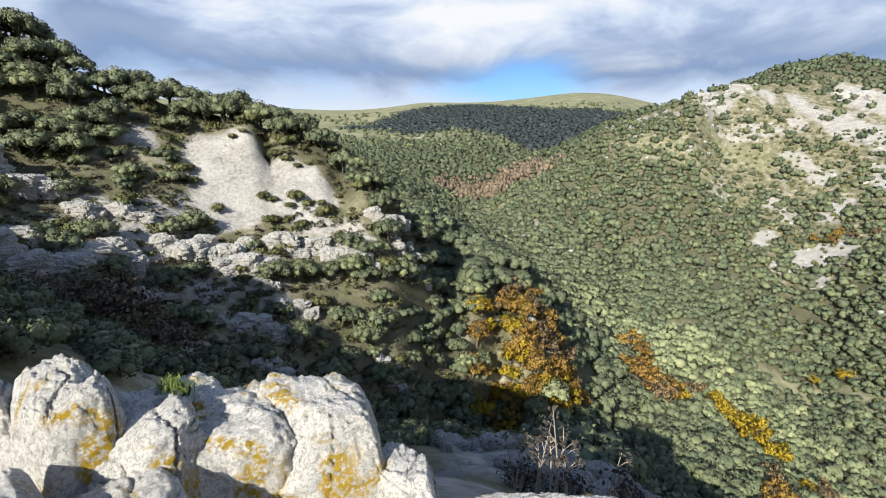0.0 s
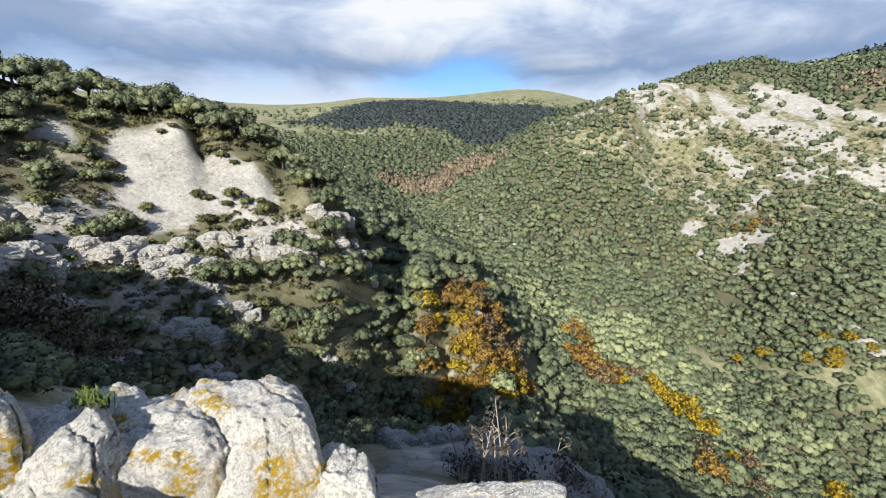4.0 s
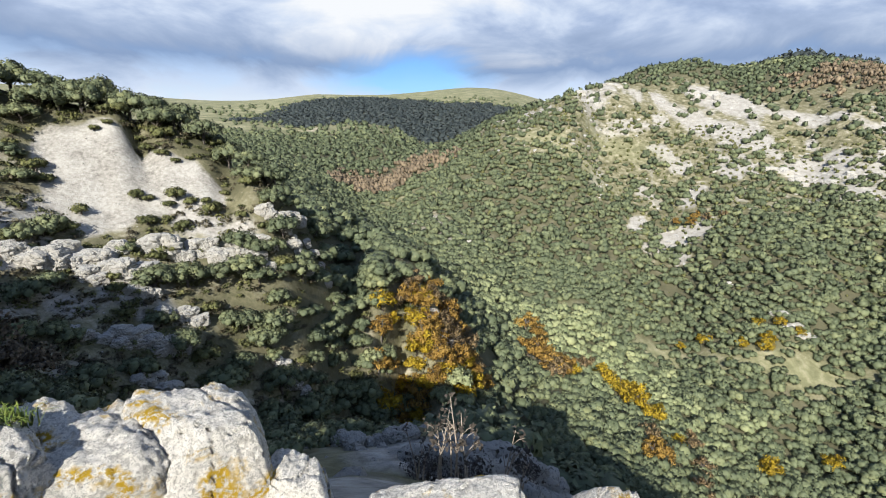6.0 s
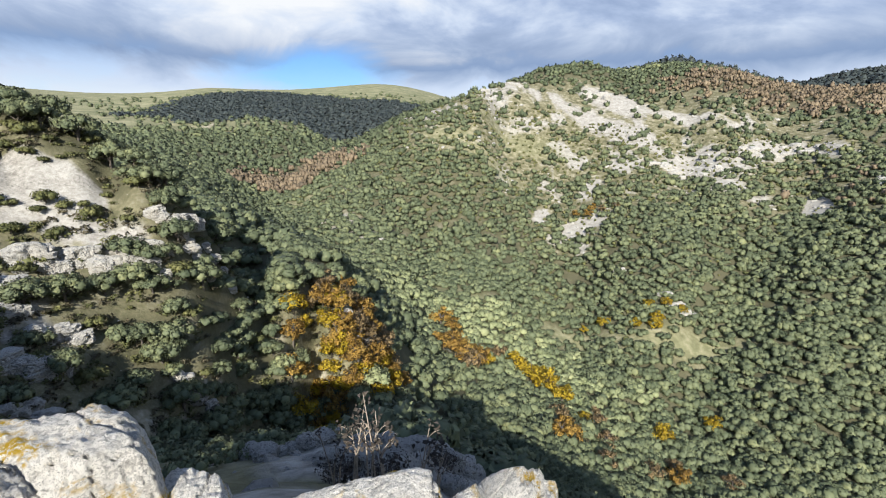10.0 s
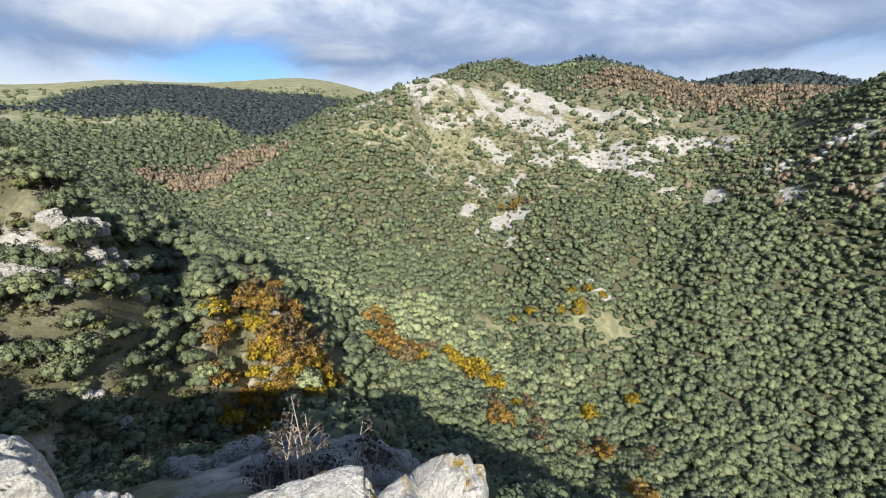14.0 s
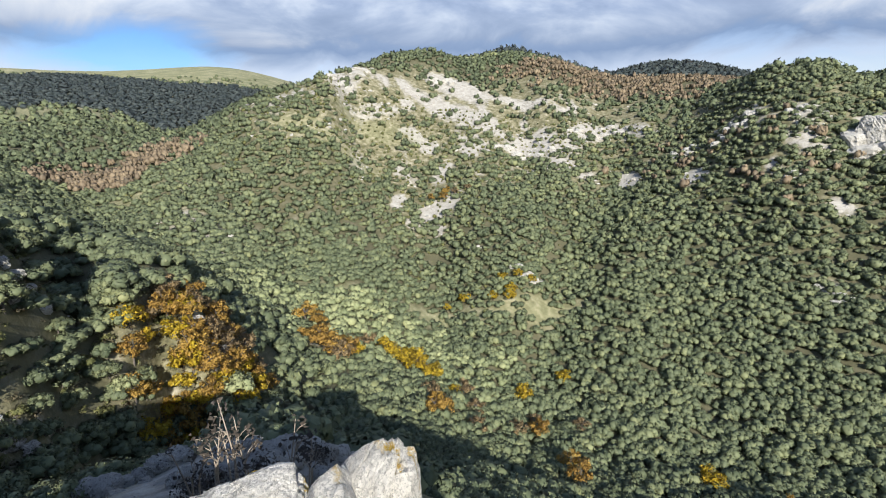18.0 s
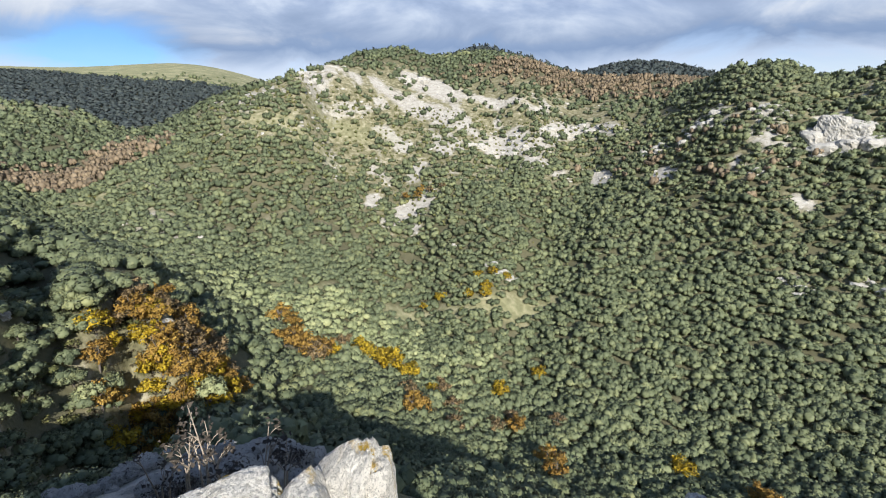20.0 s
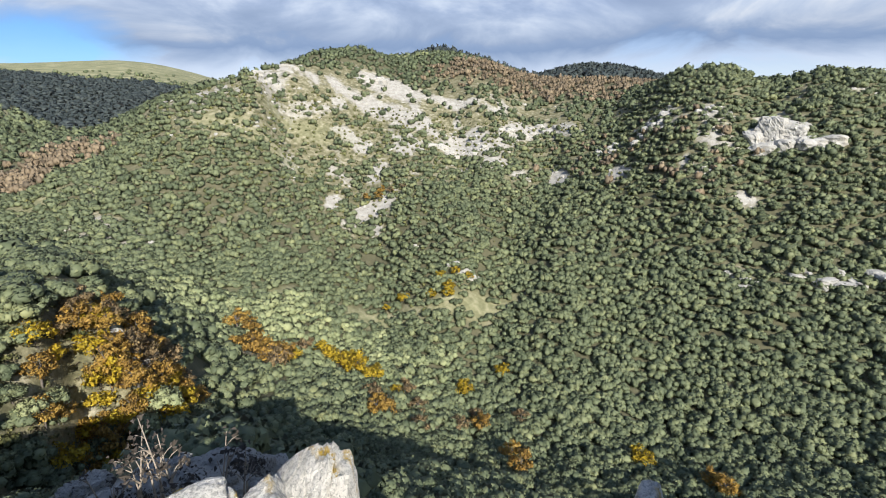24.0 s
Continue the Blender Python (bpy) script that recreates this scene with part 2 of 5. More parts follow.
form("scree face", (-8.62, 23.57, -1.39), (-8.86, 24.44, -0.56), (-5.73, 24.54, -1.51), (-6.56, 23.29, -2.18), (-9.42, 22.40, -2.08), unit=SLOPE)
form("right crest", (-9.69, 25.52, 0.99), (-8.73, 25.97, 0.61), (-7.09, 26.26, -0.02), (-5.45, 26.03, -0.96), unit=SLOPE)
form("rim", (-12.8, 14.1, -2.9), (-12, 15.1, -3.4), (-10, 17.3, -4.1), (-7.7, 18.8, -4.4), (-5.4, 20.1, -4.9), (-2.4, 21.2, -5.3), (-0.8, 26, -7.4), unit=SLOPE)
form("under rim", (-10.3, 10.9, -3.8), (-9.5, 11.6, -4.3), (-8.7, 14.6, -5.5), (-6.2, 16, -6.6), (-4.1, 17.8, -7.6), (-2, 19.4, -7.8), unit=SLOPE)
form("gully", (-4.7, 12.1, -7.2), (-3.6, 15.1, -8.9), (-2.2, 17.9, -9.8), (-0.65, 20.4, -11.2), (1.3, 21.8, -12.1), (2.9, 23.5, -13.9), unit=SLOPE)
form("spur edge", (-4.14, 25.06, -1.72), (-2.78, 25.45, -3.34), (-2.10, 25.81, -4.86), (-0.92, 26.38, -7.17), unit=SLOPE)
form("stream", (9.8, 46, -28), (23.2, 55.7, -42.1))
form("gorge", (-4.2, 80.5, -18.1), (4.4, 55, -18.6), (7.6, 52.6, -25.4), (15, 55, -30.4), (52.6, 87.4, -58), (70.2, 84.7, -68.4), (90.8, 65.5, -78.5))
form("glen", (32.9, 328.4, -31.2), (17.9, 229.3, -40.6), (20.7, 148.6, -40.9), (-31.5, 328.5, -19.7))
form("apron", (52.8, 140.4, -53.1), (59.1, 154, -53.6), (73.4, 130.8, -57.1), (107.9, 124.8, -70.9), (117.7, 93, -74.8), (65.7, 109.9, -63.4))
form("hill low", (37.5, 267.4, -30.8), (42.7, 195.4, -39.1), (72.5, 181, -48.9), (144.2, 185.6, -47), (140.4, 120.5, -53.3), (135, 147.6, -52.5))
form("hill mid", (101.6, 282.3, 2), (151.7, 270.3, -6.1), (234.7, 202.6, -21.3), (245.9, 144.1, -33.3), (239.1, 102.1, -26.5), (157.2, 225.6, -29.2))
form("hill brow", (146.4, 290.1, 20.5), (182.2, 316.3, 30.1), (237.9, 302.7, 23.7), (269.6, 223.2, 5), (297.7, 164.3, -4.5))
form("hill crest", (234.7, 360.3, 46.7), (277, 354.7, 53), (341.5, 323, 49.4), (404.9, 293.3, 40.5))
form("hill back", (185.1, 388.1, 14.7), (239.1, 404.6, 31.3), (244.4, 459, 20.7), (380.2, 489.7, 34), (567.3, 410.1, 38.7))
form("saddle", (440, 277.1, 33.8), (434.7, 203.5, 25.5), (350.4, 171.2, 5))
form("far rise", (780.5, 448.1, 72.5), (742.6, 297.5, 55.6))
form("east crest", (314.6, 106, 21.3), (315.8, 76.8, 21.7), (329.5, 40.6, 20.3), (337.6, 16, 17.6))
form("east back", (398.2, 133.4, 21.3), (405.2, 89.6, 14.3), (422.1, 49.7, 11.9), (429.6, 18, 9.7))
form("east bench", (282.2, 107.7, 0.8), (280, 53.3, -0.6), (291.7, 13, 0.6))
form("east slope", (87.3, 44.6, -76.2), (103.3, 28.1, -76.1), (115.6, 10.3, -73.2), (127.0, -5.4, -70.9), (113.2, 59.8, -75.3), (130.6, 38.3, -73.7), (143.2, 16.0, -69.7), (154.1, -3.0, -66.3), (140.6, 76.4, -66.1), (157.6, 49.3, -63.2), (169.6, 22.6, -58.9), (182.1, 0.4, -56.2), (174.7, 97.4, -50.4), (192.8, 63.9, -47.7), (204.7, 31.4, -44.1), (217.0, 5.1, -41.6))
form("east foot", (171.7, -30, -56), (200, -40, -50), (119.6, -30, -72))
form("valley", (34.1, 448.7, -12), (-45.3, 477.9, -9.8), (78.7, 412.6, -20.5), (66.4, 374.2, -15.6))
form("plateau foot", (-49.8, 698.2, 8.8), (26.6, 639.4, 9.9), (133.7, 543.8, -2.8))
form("plateau mid", (-180.3, 983.6, 34.3), (19, 999.8, 50.4), (174.8, 933.8, 41.4), (268.3, 753.7, 28.8))
form("plateau top", (-363.5, 1455.3, 74.8), (-55.1, 1499, 103.2), (455.4, 1533.8, 128.2), (644.5, 1573.1, 102.3))
form("near foot", (0.9, 4, -3.4), (1.9, 5.7, -4.5), (1.3, 8.4, -6), (-0.4, 13, -8.8), (5.5, 12.9, -11.2))
form("lip", (0.2, 5, -4), (-0.3, 4.6, -3.6), (-0.8, 4.3, -3.3), (-1.6, 4.3, -3.1), (0.5, 10.5, -7.3), (-0.9, 10, -6.8))
form("pale ledge", (1.3, 7.4, -5), (2.3, 6.8, -5.2), (2.7, 5.6, -4.9))
form("slope front", (18.8, 40.9, -35), (43, 44.7, -51), (55.9, 50.1, -63.7))
form("ledge", (0, 0, -1.65), (0.2, 2.2, -1.9), (0.9, 1.2, -1.85), (1.3, 1.6, -2.6), (-1.8, 2, -1.8), (-3, 1, -1.2), (1.7, 0.8, -2.9), (2, 1.3, -3.6), (2.2, 2.4, -4.4), (2.9, 0.8, -6.2), (1, -2, -1.2), (-2, -3, -0.4), (2.5, -2.5, -4.5))
form("slope right", (5, 2, -10.5), (8, 1, -13.5), (14, 0, -18.5), (11, 5, -16), (30, -4, -30), (60, -15, -42), (90, -22, -62), (13, 12, -17.5), (35, 25, -38))
form("hill behind", (-5, -3, 0.3), (-7, 3, 0.2), (-11, 4, 1.2), (-15, 8, 0.6), (-20, 2, 4), (-30, 2, 6), (-20, 10, 0), (-29.2, 8.4, 8.4), (-34.6, 11, 6.2), (-25.6, 6.7, 4.2), (-22, 5, 2.2), (-39, 13, 6.0), (-42, 32, 5), (-62, 52, 14), (-12, -12, 4), (-35, -20, 16), (-60, 0, 20), (0, -20, -4), (10, -30, -12), (-20, -60, 18), (0, -90, 6))
form("spur end", (-4, 27.5, -10), (-7, 33, -10.5), (-1, 27.5, -12), (-12, 38, -8), unit=SLOPE)
form("side glen", (-6, 76, -19), (-20, 112, -21), (-30, 140, -17))
form("rear", (-300, -300, 80), (0, -400, 40), (300, -300, 0), (185, -55, -62), (280, -70, -25), (520, 150, 20), (520, -60, 20), (-300, 200, 20), (-130, 150, -8), (-400, 600, 30), (-2500, 2500, 140), (0, 4400, 120), (1500, 3000, 140), (3000, 3000, 120), (3500, 0, 60), (0, -3500, 60), (-3500, 0, 100))


def lattice(ix, iy, seed):
    h = np.sin(ix * 127.1 + iy * 311.7 + seed * 74.7) * 43758.5453
    return h - np.floor(h)


def value_noise(x, y, seed=0):
    ix, iy = np.floor(x), np.floor(y)
    fx, fy = x - ix, y - iy
    fx, fy = fx * fx * (3 - 2 * fx), fy * fy * (3 - 2 * fy)
    a, b = lattice(ix, iy, seed), lattice(ix + 1, iy, seed)
    c, d = lattice(ix, iy + 1, seed), lattice(ix + 1, iy + 1, seed)
    return (a + (b - a) * fx) * (1 - fy) + (c + (d - c) * fx) * fy - 0.5


def fractal(x, y, size, octaves=4, seed=0):
    total, gain = 0.0, 1.0
    for k in range(octaves):
        total = total + gain * value_noise(x / size, y / size, seed + k)
        size, gain = size * 0.47, gain * 0.5
    return total


def squeeze(x, y):
    """Plan coordinates in which near and far relief have a like size."""
    r = np.hypot(x, y) + 1e-6
    s = np.log1p(r / 6.0) / r
    return np.stack([x * s, y * s], -1)


def spline(d2):
    return np.where(d2 > 1e-12, d2 * np.log(np.maximum(d2, 1e-12)), 0.0)


knots = np.array(LAND, float)
knot_uv = squeeze(knots[:, 0], knots[:, 1])
n_k = len(knots)
system = np.zeros((n_k + 3, n_k + 3))
system[:n_k, :n_k] = spline(((knot_uv[:, None] - knot_uv[None]) ** 2).sum(-1)) + 0.0004 * np.eye(n_k)
system[:n_k, n_k], system[:n_k, n_k + 1:] = 1.0, knot_uv
system[n_k:, :n_k] = system[:n_k, n_k:].T
knot_r = np.hypot(knots[:, 0], knots[:, 1]) + 8.0
weights = np.linalg.solve(system, np.concatenate([knots[:, 2] / knot_r, np.zeros(3)]))


def land(x, y):
    """The height of the bare ground."""
    x, y = np.atleast_1d(np.asarray(x, float)), np.atleast_1d(np.asarray(y, float))
    z = np.empty(x.shape)
    for i in range(0, x.size, 20000):
        px, py = x.flat[i:i + 20000], y.flat[i:i + 20000]
        uv = squeeze(px, py)
        phi = spline(((uv[:, None] - knot_uv[None]) ** 2).sum(-1))
        r = np.hypot(px, py)
        h = (phi @ weights[:n_k] + weights[n_k] + uv @ weights[n_k + 1:]) * (r + 8.0)
        amp = np.clip((r - 4.0) / 30.0, 0.0, 1.0)
        h = h + amp * (fractal(px, py, 26.0, 3, 3) * np.clip(r * 0.005, 0.2, 1.6) + fractal(px, py, 5.0, 3, 9) * np.clip((r - 30) / 150, 0.22, 0.6))
        h = h + np.clip((r - 2.6) / 1.5, 0, 1) * np.clip((40 - r) / 25, 0.15, 1) * (fractal(px, py, 1.1, 3, 15) * 0.24 + fractal(px, py, 3.0, 2, 17) * 0.25)
        z.flat[i:i + 20000] = h
    return z


def oval(x, y, cx, cy, a, b, turn=0.0):
    """1 inside an ellipse on the plan, fading to 0 at its edge."""
    c, s = math.cos(radians(turn)), math.sin(radians(turn))
    u, v = ((x - cx) * c + (y - cy) * s) / a, (-(x - cx) * s + (y - cy) * c) / b
    return np.clip(1.6 - 1.2 * np.sqrt(u * u + v * v), 0.0, 1.0)


def inside(x, y, outline, soft=0.5):
    """1 inside a closed outline on the plan, fading to 0 over the soft margin."""
    x, y = np.asarray(x, float), np.asarray(y, float)
    odd, near_d = np.zeros(np.shape(x), bool), np.full(np.shape(x), 1e9)
    for (ax, ay), (bx, by) in zip(outline, outline[1:] + outline[:1]):
        cross = ((ay > y) != (by > y)) & (x < (bx - ax) * (y - ay) / (by - ay if by != ay else 1e-9) + ax)
        odd ^= cross
        k = np.clip(((x - ax) * (bx - ax) + (y - ay) * (by - ay)) / ((bx - ax) ** 2 + (by - ay) ** 2), 0, 1)
        near_d = np.minimum(near_d, np.hypot(x - ax - k * (bx - ax), y - ay - k * (by - ay)))
    return np.clip(0.5 + np.where(odd, 1, -1) * near_d / (2 * soft), 0.0, 1.0)


# ---- what grows and lies where, on the plan ----
SCREE = ((-12.4, 23.7), (-10.7, 24.7), (-9.0, 24.8), (-7.4, 24.5), (-5.3, 24.1), (-4.9, 23.0), (-7.3, 21.8), (-8.6, 20.6), (-9.3, 19.8), (-10.9, 20.9), (-11.9, 22.4))
SMALL_SCREE = ((-15.0, 22.0), (-13.4, 23.1), (-13.0, 22.6), (-14.4, 21.6))
UPPER_WOOD = ((-24, 17), (-17.2, 18.6), (-14.9, 19.6), (-13.4, 23.0), (-12.2, 24.2), (-10.6, 25.3), (-9.0, 25.4), (-7.4, 25.1), (-5.4, 24.7), (-4.2, 25.0), (-4.6, 27.6), (-10.7, 28.2), (-15, 26.8), (-20, 25.2), (-27, 23))
GROVE = ((1.8, 51), (4.6, 55), (9.5, 61), (16.5, 64), (19, 59), (16, 52), (11.2, 46), (7.6, 43), (4.4, 43), (2.2, 47))
# outline of the wood and cloud shadow below the plateau, drawn by darkened leaves
CLOUD_SHADED_WOOD = ((-130, 770), (-76, 1075), (69, 1290), (237, 1020), (330, 860), (300, 560), (150, 480), (90, 520), (76, 590), (12, 660), (-64, 690))
SLOPE_RUBBLE = (  # weight, centre, half axes, turn
    (0.85, -5.1, 21.3, 2.1, 0.6, 172),
    (0.55, -1.9, 18.5, 1.3, 0.3, 55),
    (0.6, -3.0, 16.6, 1.1, 0.4, 47),
    (0.6, -12.8, 18.2, 1.5, 1.1, 171),
    (0.7, -8.4, 16.5, 1.4, 1.0, 178),
    (1, 1.6, 31.0, 1.0, 0.5, -171),
)
HILL_ROCK = (  # weight, centre, half axes, turn
    (0.96, 249.6, 288.6, 33.3, 17.3, 104),
    (0.90, 270.8, 241.7, 27.4, 7.1, 110),
    (0.78, 220.8, 264.8, 41.1, 15.3, 108),
    (0.92, 235.5, 202.4, 21.5, 18.1, -173),
    (0.90, 271.5, 186.1, 23.5, 11.5, 172),
    (0.88, 288.6, 166.6, 17.7, 10.2, 77),
    (0.76, 226.9, 166.4, 22.6, 11.7, 100),
    (1.00, 240.4, 137.3, 17.7, 6.7, -148),
    (1.00, 235.8, 103.7, 9.2, 8.0, -137),
    (1.00, 146.4, 185.0, 19.5, 9.8, -175),
    (1.00, 136.8, 169.5, 5.1, 3.6, 123),
    (1.00, 137.5, 203.6, 9.9, 4.2, -146),
)
HILL_RIMS = (  # weight, centre, half axes, turn
    (0.9, 170.4, 208.8, 14.8, 5.8, -147),
    (0.62, 169.0, 276.4, 34.3, 10.3, 174),
    (0.66, 109.6, 280.1, 12.8, 10.3, 49),
    (0.62, 40.9, 196.7, 27.1, 10.7, 101),
    (0.66, 53.8, 187.3, 9.9, 5.7, 50),
    (0.6, 173.4, 310.5, 45.3, 11.3, -147),
    (0.64, 132.1, 234.2, 22.8, 5.7, 56),
    (0.6, 122.4, 250.9, 10.7, 5.2, -144),
    (0.62, 49.5, 243.2, 16.1, 5.0, 86),
)
EAST_ROCK = (  # weight, centre, half axes, turn
    (0.65, 268.6, 96.5, 14.3, 10.1, 56),
    (0.85, 220.8, 43.1, 7.7, 4.5, 141),
    (0.75, 233.6, 70.4, 8.3, 3.5, 46),
    (0.6, 315.0, 51.0, 13.9, 5.4, 51),
    (0.6, 307.4, 21.2, 10.9, 7.2, 139),
    (0.6, 270.1, 72.3, 10.0, 6.5, 104),
    (0.65, 264.4, 121.6, 15.8, 8.0, 61),
    (0.7, 142.4, 14.0, 5.7, 1.4, 153),
    (0.6, 185.0, 33.4, 6.6, 5.1, 144),
)



def slope_bare(x, y):
    """Scree and rubble of the near slope, in the slope's unit."""
    b = np.maximum(inside(x, y, SCREE, 0.25), inside(x, y, SMALL_SCREE, 0.2))
    for w_, cx, cy, ha, hb, turn in SLOPE_RUBBLE:
        b = np.maximum(b, w_ * oval(x, y, cx, cy, ha, hb, turn))
    rubble = np.clip(fractal(x, y, 2.2, 4, 27) * 2.4 + 0.25, 0, 1)
    return np.maximum(b, 0.66 * rubble * oval(x, y, -9, 20.5, 13, 6, 75))


def bare_ground(x, y):
    """Where pale rubble and rock lie open."""
    b = np.maximum(oval(x, y, 2.0, 5.6, 2.4, 1.2, 0), slope_bare(x / SLOPE, y / SLOPE))
    b = np.maximum(b, oval(x, y, 0.0, 0.5, 4.5, 4.0))
    for w_, cx, cy, ha, hb, turn in HILL_ROCK + HILL_RIMS + EAST_ROCK:
        b = np.maximum(b, w_ * oval(x, y, cx, cy, ha, hb, turn))
    speckle = np.clip(fractal(x, y, 14.0, 4, 21) * 2.4 + 0.3, 0, 1)
    b = np.maximum(b, 0.80 * speckle * oval(x, y, 200, 255, 165, 80, -38))
    b = np.maximum(b, 0.62 * speckle * oval(x, y, 270, 70, 60, 40, 60))
    return b


def dry_grass(x, y):
    """Open strips of dry grass in the woods."""
    g = oval(x, y, 66, 143, 16, 4, -38)
    g = np.maximum(g, oval(x, y, 98, 128, 20, 5, -32))
    g = np.maximum(g, 0.8 * oval(x, y, 124, 106, 24, 6, -30))
    g = np.maximum(g, 0.8 * oval(x, y, 118, 250, 34, 10, -50))
    g = np.maximum(g, 0.7 * oval(x, y, 28, 255, 14, 9, 0))
    g = np.maximum(g, 0.6 * oval(x, y, 160, 262, 30, 9, -40))
    return g


def pasture(x, y):
    far = np.clip((np.hypot(x, y) - 520) / 120.0, 0, 1) * np.clip((0.62 * y - x) / 60.0, 0, 1)
    return far * np.clip(1.0 - inside(x, y, CLOUD_SHADED_WOOD, 45.0), 0, 1)


def cloud_shaded_zone(x, y):
    return inside(x, y, CLOUD_SHADED_WOOD, 45.0) + 0.5 * fractal(x, y, 60.0, 3, 57) * (inside(x, y, CLOUD_SHADED_WOOD, 60.0) > 0.02)


def rust_zone(x, y):
    z = 0.85 * oval(x, y, 395, 240, 135, 70, -35) * (1 - oval(x, y, 300, 352, 75, 40, -20))
    z = np.maximum(z, 0.72 * oval(x, y, 36, 320, 48, 42, 5))
    return z + 0.3 * fractal(x, y, 24.0, 3, 51)


def autumn_grove(x, y):
    """Where maples, poplars and dry oaks stand along the stream instead of holm oaks."""
    g = inside(x, y, GROVE, 1.0)
    g = np.maximum(g, oval(x, y, 45, 98, 7, 5, -40))
    g = np.maximum(g, oval(x, y, 49, 117, 4, 3, -40))
    g = np.maximum(g, oval(x, y, 68, 99, 8, 4, -55))
    return np.maximum(g, 0.6 * oval(x, y, 66, 74, 10, 4, -20))


def cover(x, y):
    """How closely the wood stands, 0 to 1."""
    r = np.hypot(x, y)
    patchy = np.clip(0.92 + 1.5 * fractal(x, y, 22.0, 3, 33), 0.0, 1.0)
    hill = oval(x, y, 205, 255, 140, 66, -38)
    flank = oval(x, y, 110, 205, 85, 60, -38)
    c = 1.0 - hill * (0.86 - 0.34 * patchy) - 0.1 * (1 - hill) * flank - 0.12 * (1 - patchy)
    c = c * (1.0 - 0.62 * np.clip(bare_ground(x, y) * 1.4 - 0.35, 0, 1) - 0.36 * np.clip(bare_ground(x, y) * 5 - 4, 0, 1)) * (1.0 - 0.82 * dry_grass(x, y)) * (1.0 - 0.9 * autumn_grove(x, y))
    c = c * (1 - 0.4 * oval(x, y, 312, 55, 75, 30, 95) * np.clip(0.6 + 2 * fractal(x, y, 16.0, 3, 35), 0, 1))
    return np.where(r > 480, c * (1.0 - 0.92 * pasture(x, y)), c)


# ---- the ground, one sheet to the horizon ----
def mesh_object(name, verts, tris, mat, tint=None, smooth=False, dome=None):
    me = bpy.data.meshes.new(name)
    me.vertices.add(len(verts))
    me.vertices.foreach_set("co", np.asarray(verts, np.float32).ravel())
    tris = np.asarray(tris, np.int32)
    me.loops.add(tris.size)
    me.loops.foreach_set("vertex_index", tris.ravel())
    me.polygons.add(len(tris))
    me.polygons.foreach_set("loop_start", np.arange(0, tris.size, tris.shape[1], dtype=np.int32))
    me.update(calc_edges=True)
    me.polygons.foreach_set("use_smooth", np.full(len(tris), smooth))
    me.materials.append(mat)
    if tint is not None:
        me.attributes.new("tint", "FLOAT", "POINT").data.foreach_set("value", np.asarray(tint, np.float32))
        dome = np.tile((0.0, -0.3, 0.95), (len(verts), 1)) if dome is None else dome
        me.attributes.new("dome", "FLOAT_VECTOR", "POINT").data.foreach_set("vector", np.asarray(dome, np.float32).ravel())
    return me


az = np.radians(np.concatenate([np.arange(-64, 106, 0.42), np.arange(106, 296, 4.0)]))
rad = np.concatenate([[0.0], np.geomspace(0.35, 4700, 330)])
gx, gy = (rad[:, None] * np.sin(az)).ravel(), (rad[:, None] * np.cos(az)).ravel()
gz = land(gx, gy)
rows_n, cols_n = len(rad), len(az)
i, j = np.meshgrid(np.arange(rows_n - 1), np.arange(cols_n), indexing="ij")
j2 = (j + 1) % cols_n
quads = np.stack([i * cols_n + j, i * cols_n + j2, (i + 1) * cols_n + j2, (i + 1) * cols_n + j], -1).reshape(-1, 4)[:, ::-1]
ground_mesh = mesh_object("ground", np.stack([gx, gy, gz], -1), quads, GROUND, smooth=True)


def track_line(x, y):
    """The farm track that winds up to the plateau."""
    line = ((-68, 412), (-50, 520), (-18, 655), (13, 704), (8, 820), (-30, 960))
    d = np.full(np.shape(x), 1e9)
    for (ax, ay), (bx, by) in zip(line, line[1:]):
        k = np.clip(((x - ax) * (bx - ax) + (y - ay) * (by - ay)) / ((bx - ax) ** 2 + (by - ay) ** 2), 0, 1)
        d = np.minimum(d, np.hypot(x - ax - k * (bx - ax), y - ay - k * (by - ay)))
    return np.clip(1.6 - d / 3.0, 0, 1)


# litter under close-standing wood; the mask also paints the shade under the trees
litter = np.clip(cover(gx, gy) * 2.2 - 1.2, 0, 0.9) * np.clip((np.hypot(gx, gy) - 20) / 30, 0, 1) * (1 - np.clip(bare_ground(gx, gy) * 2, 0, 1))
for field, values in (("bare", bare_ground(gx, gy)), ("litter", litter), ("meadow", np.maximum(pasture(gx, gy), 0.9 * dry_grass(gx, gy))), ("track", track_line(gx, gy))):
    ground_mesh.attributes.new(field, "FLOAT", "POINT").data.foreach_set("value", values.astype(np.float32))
ground = tagged(new("ground", ground_mesh), "limestone hillsides with dry grass, pale scree and soil", "ground", kind="structure")


# ---- trees ----
ICO = (1 + 5 ** 0.5) / 2
ICO_V = np.array([(-1, ICO, 0), (1, ICO, 0), (-1, -ICO, 0), (1, -ICO, 0), (0, -1, ICO), (0, 1, ICO),
                  (0, -1, -ICO), (0, 1, -ICO), (ICO, 0, -1), (ICO, 0, 1), (-ICO, 0, -1), (-ICO, 0, 1)]) / math.hypot(1, ICO)
ICO_F = np.array([(0, 11, 5), (0, 5, 1), (0, 1, 7), (0, 7, 10), (0, 10, 11), (1, 5, 9), (5, 11, 4), (11, 10, 2), (10, 7, 6), (7, 1, 8),
                  (3, 9, 4), (3, 4, 2), (3, 2, 6), (3, 6, 8), (3, 8, 9), (4, 9, 5), (2, 4, 11), (6, 2, 10), (8, 6, 7), (9, 8, 1)])


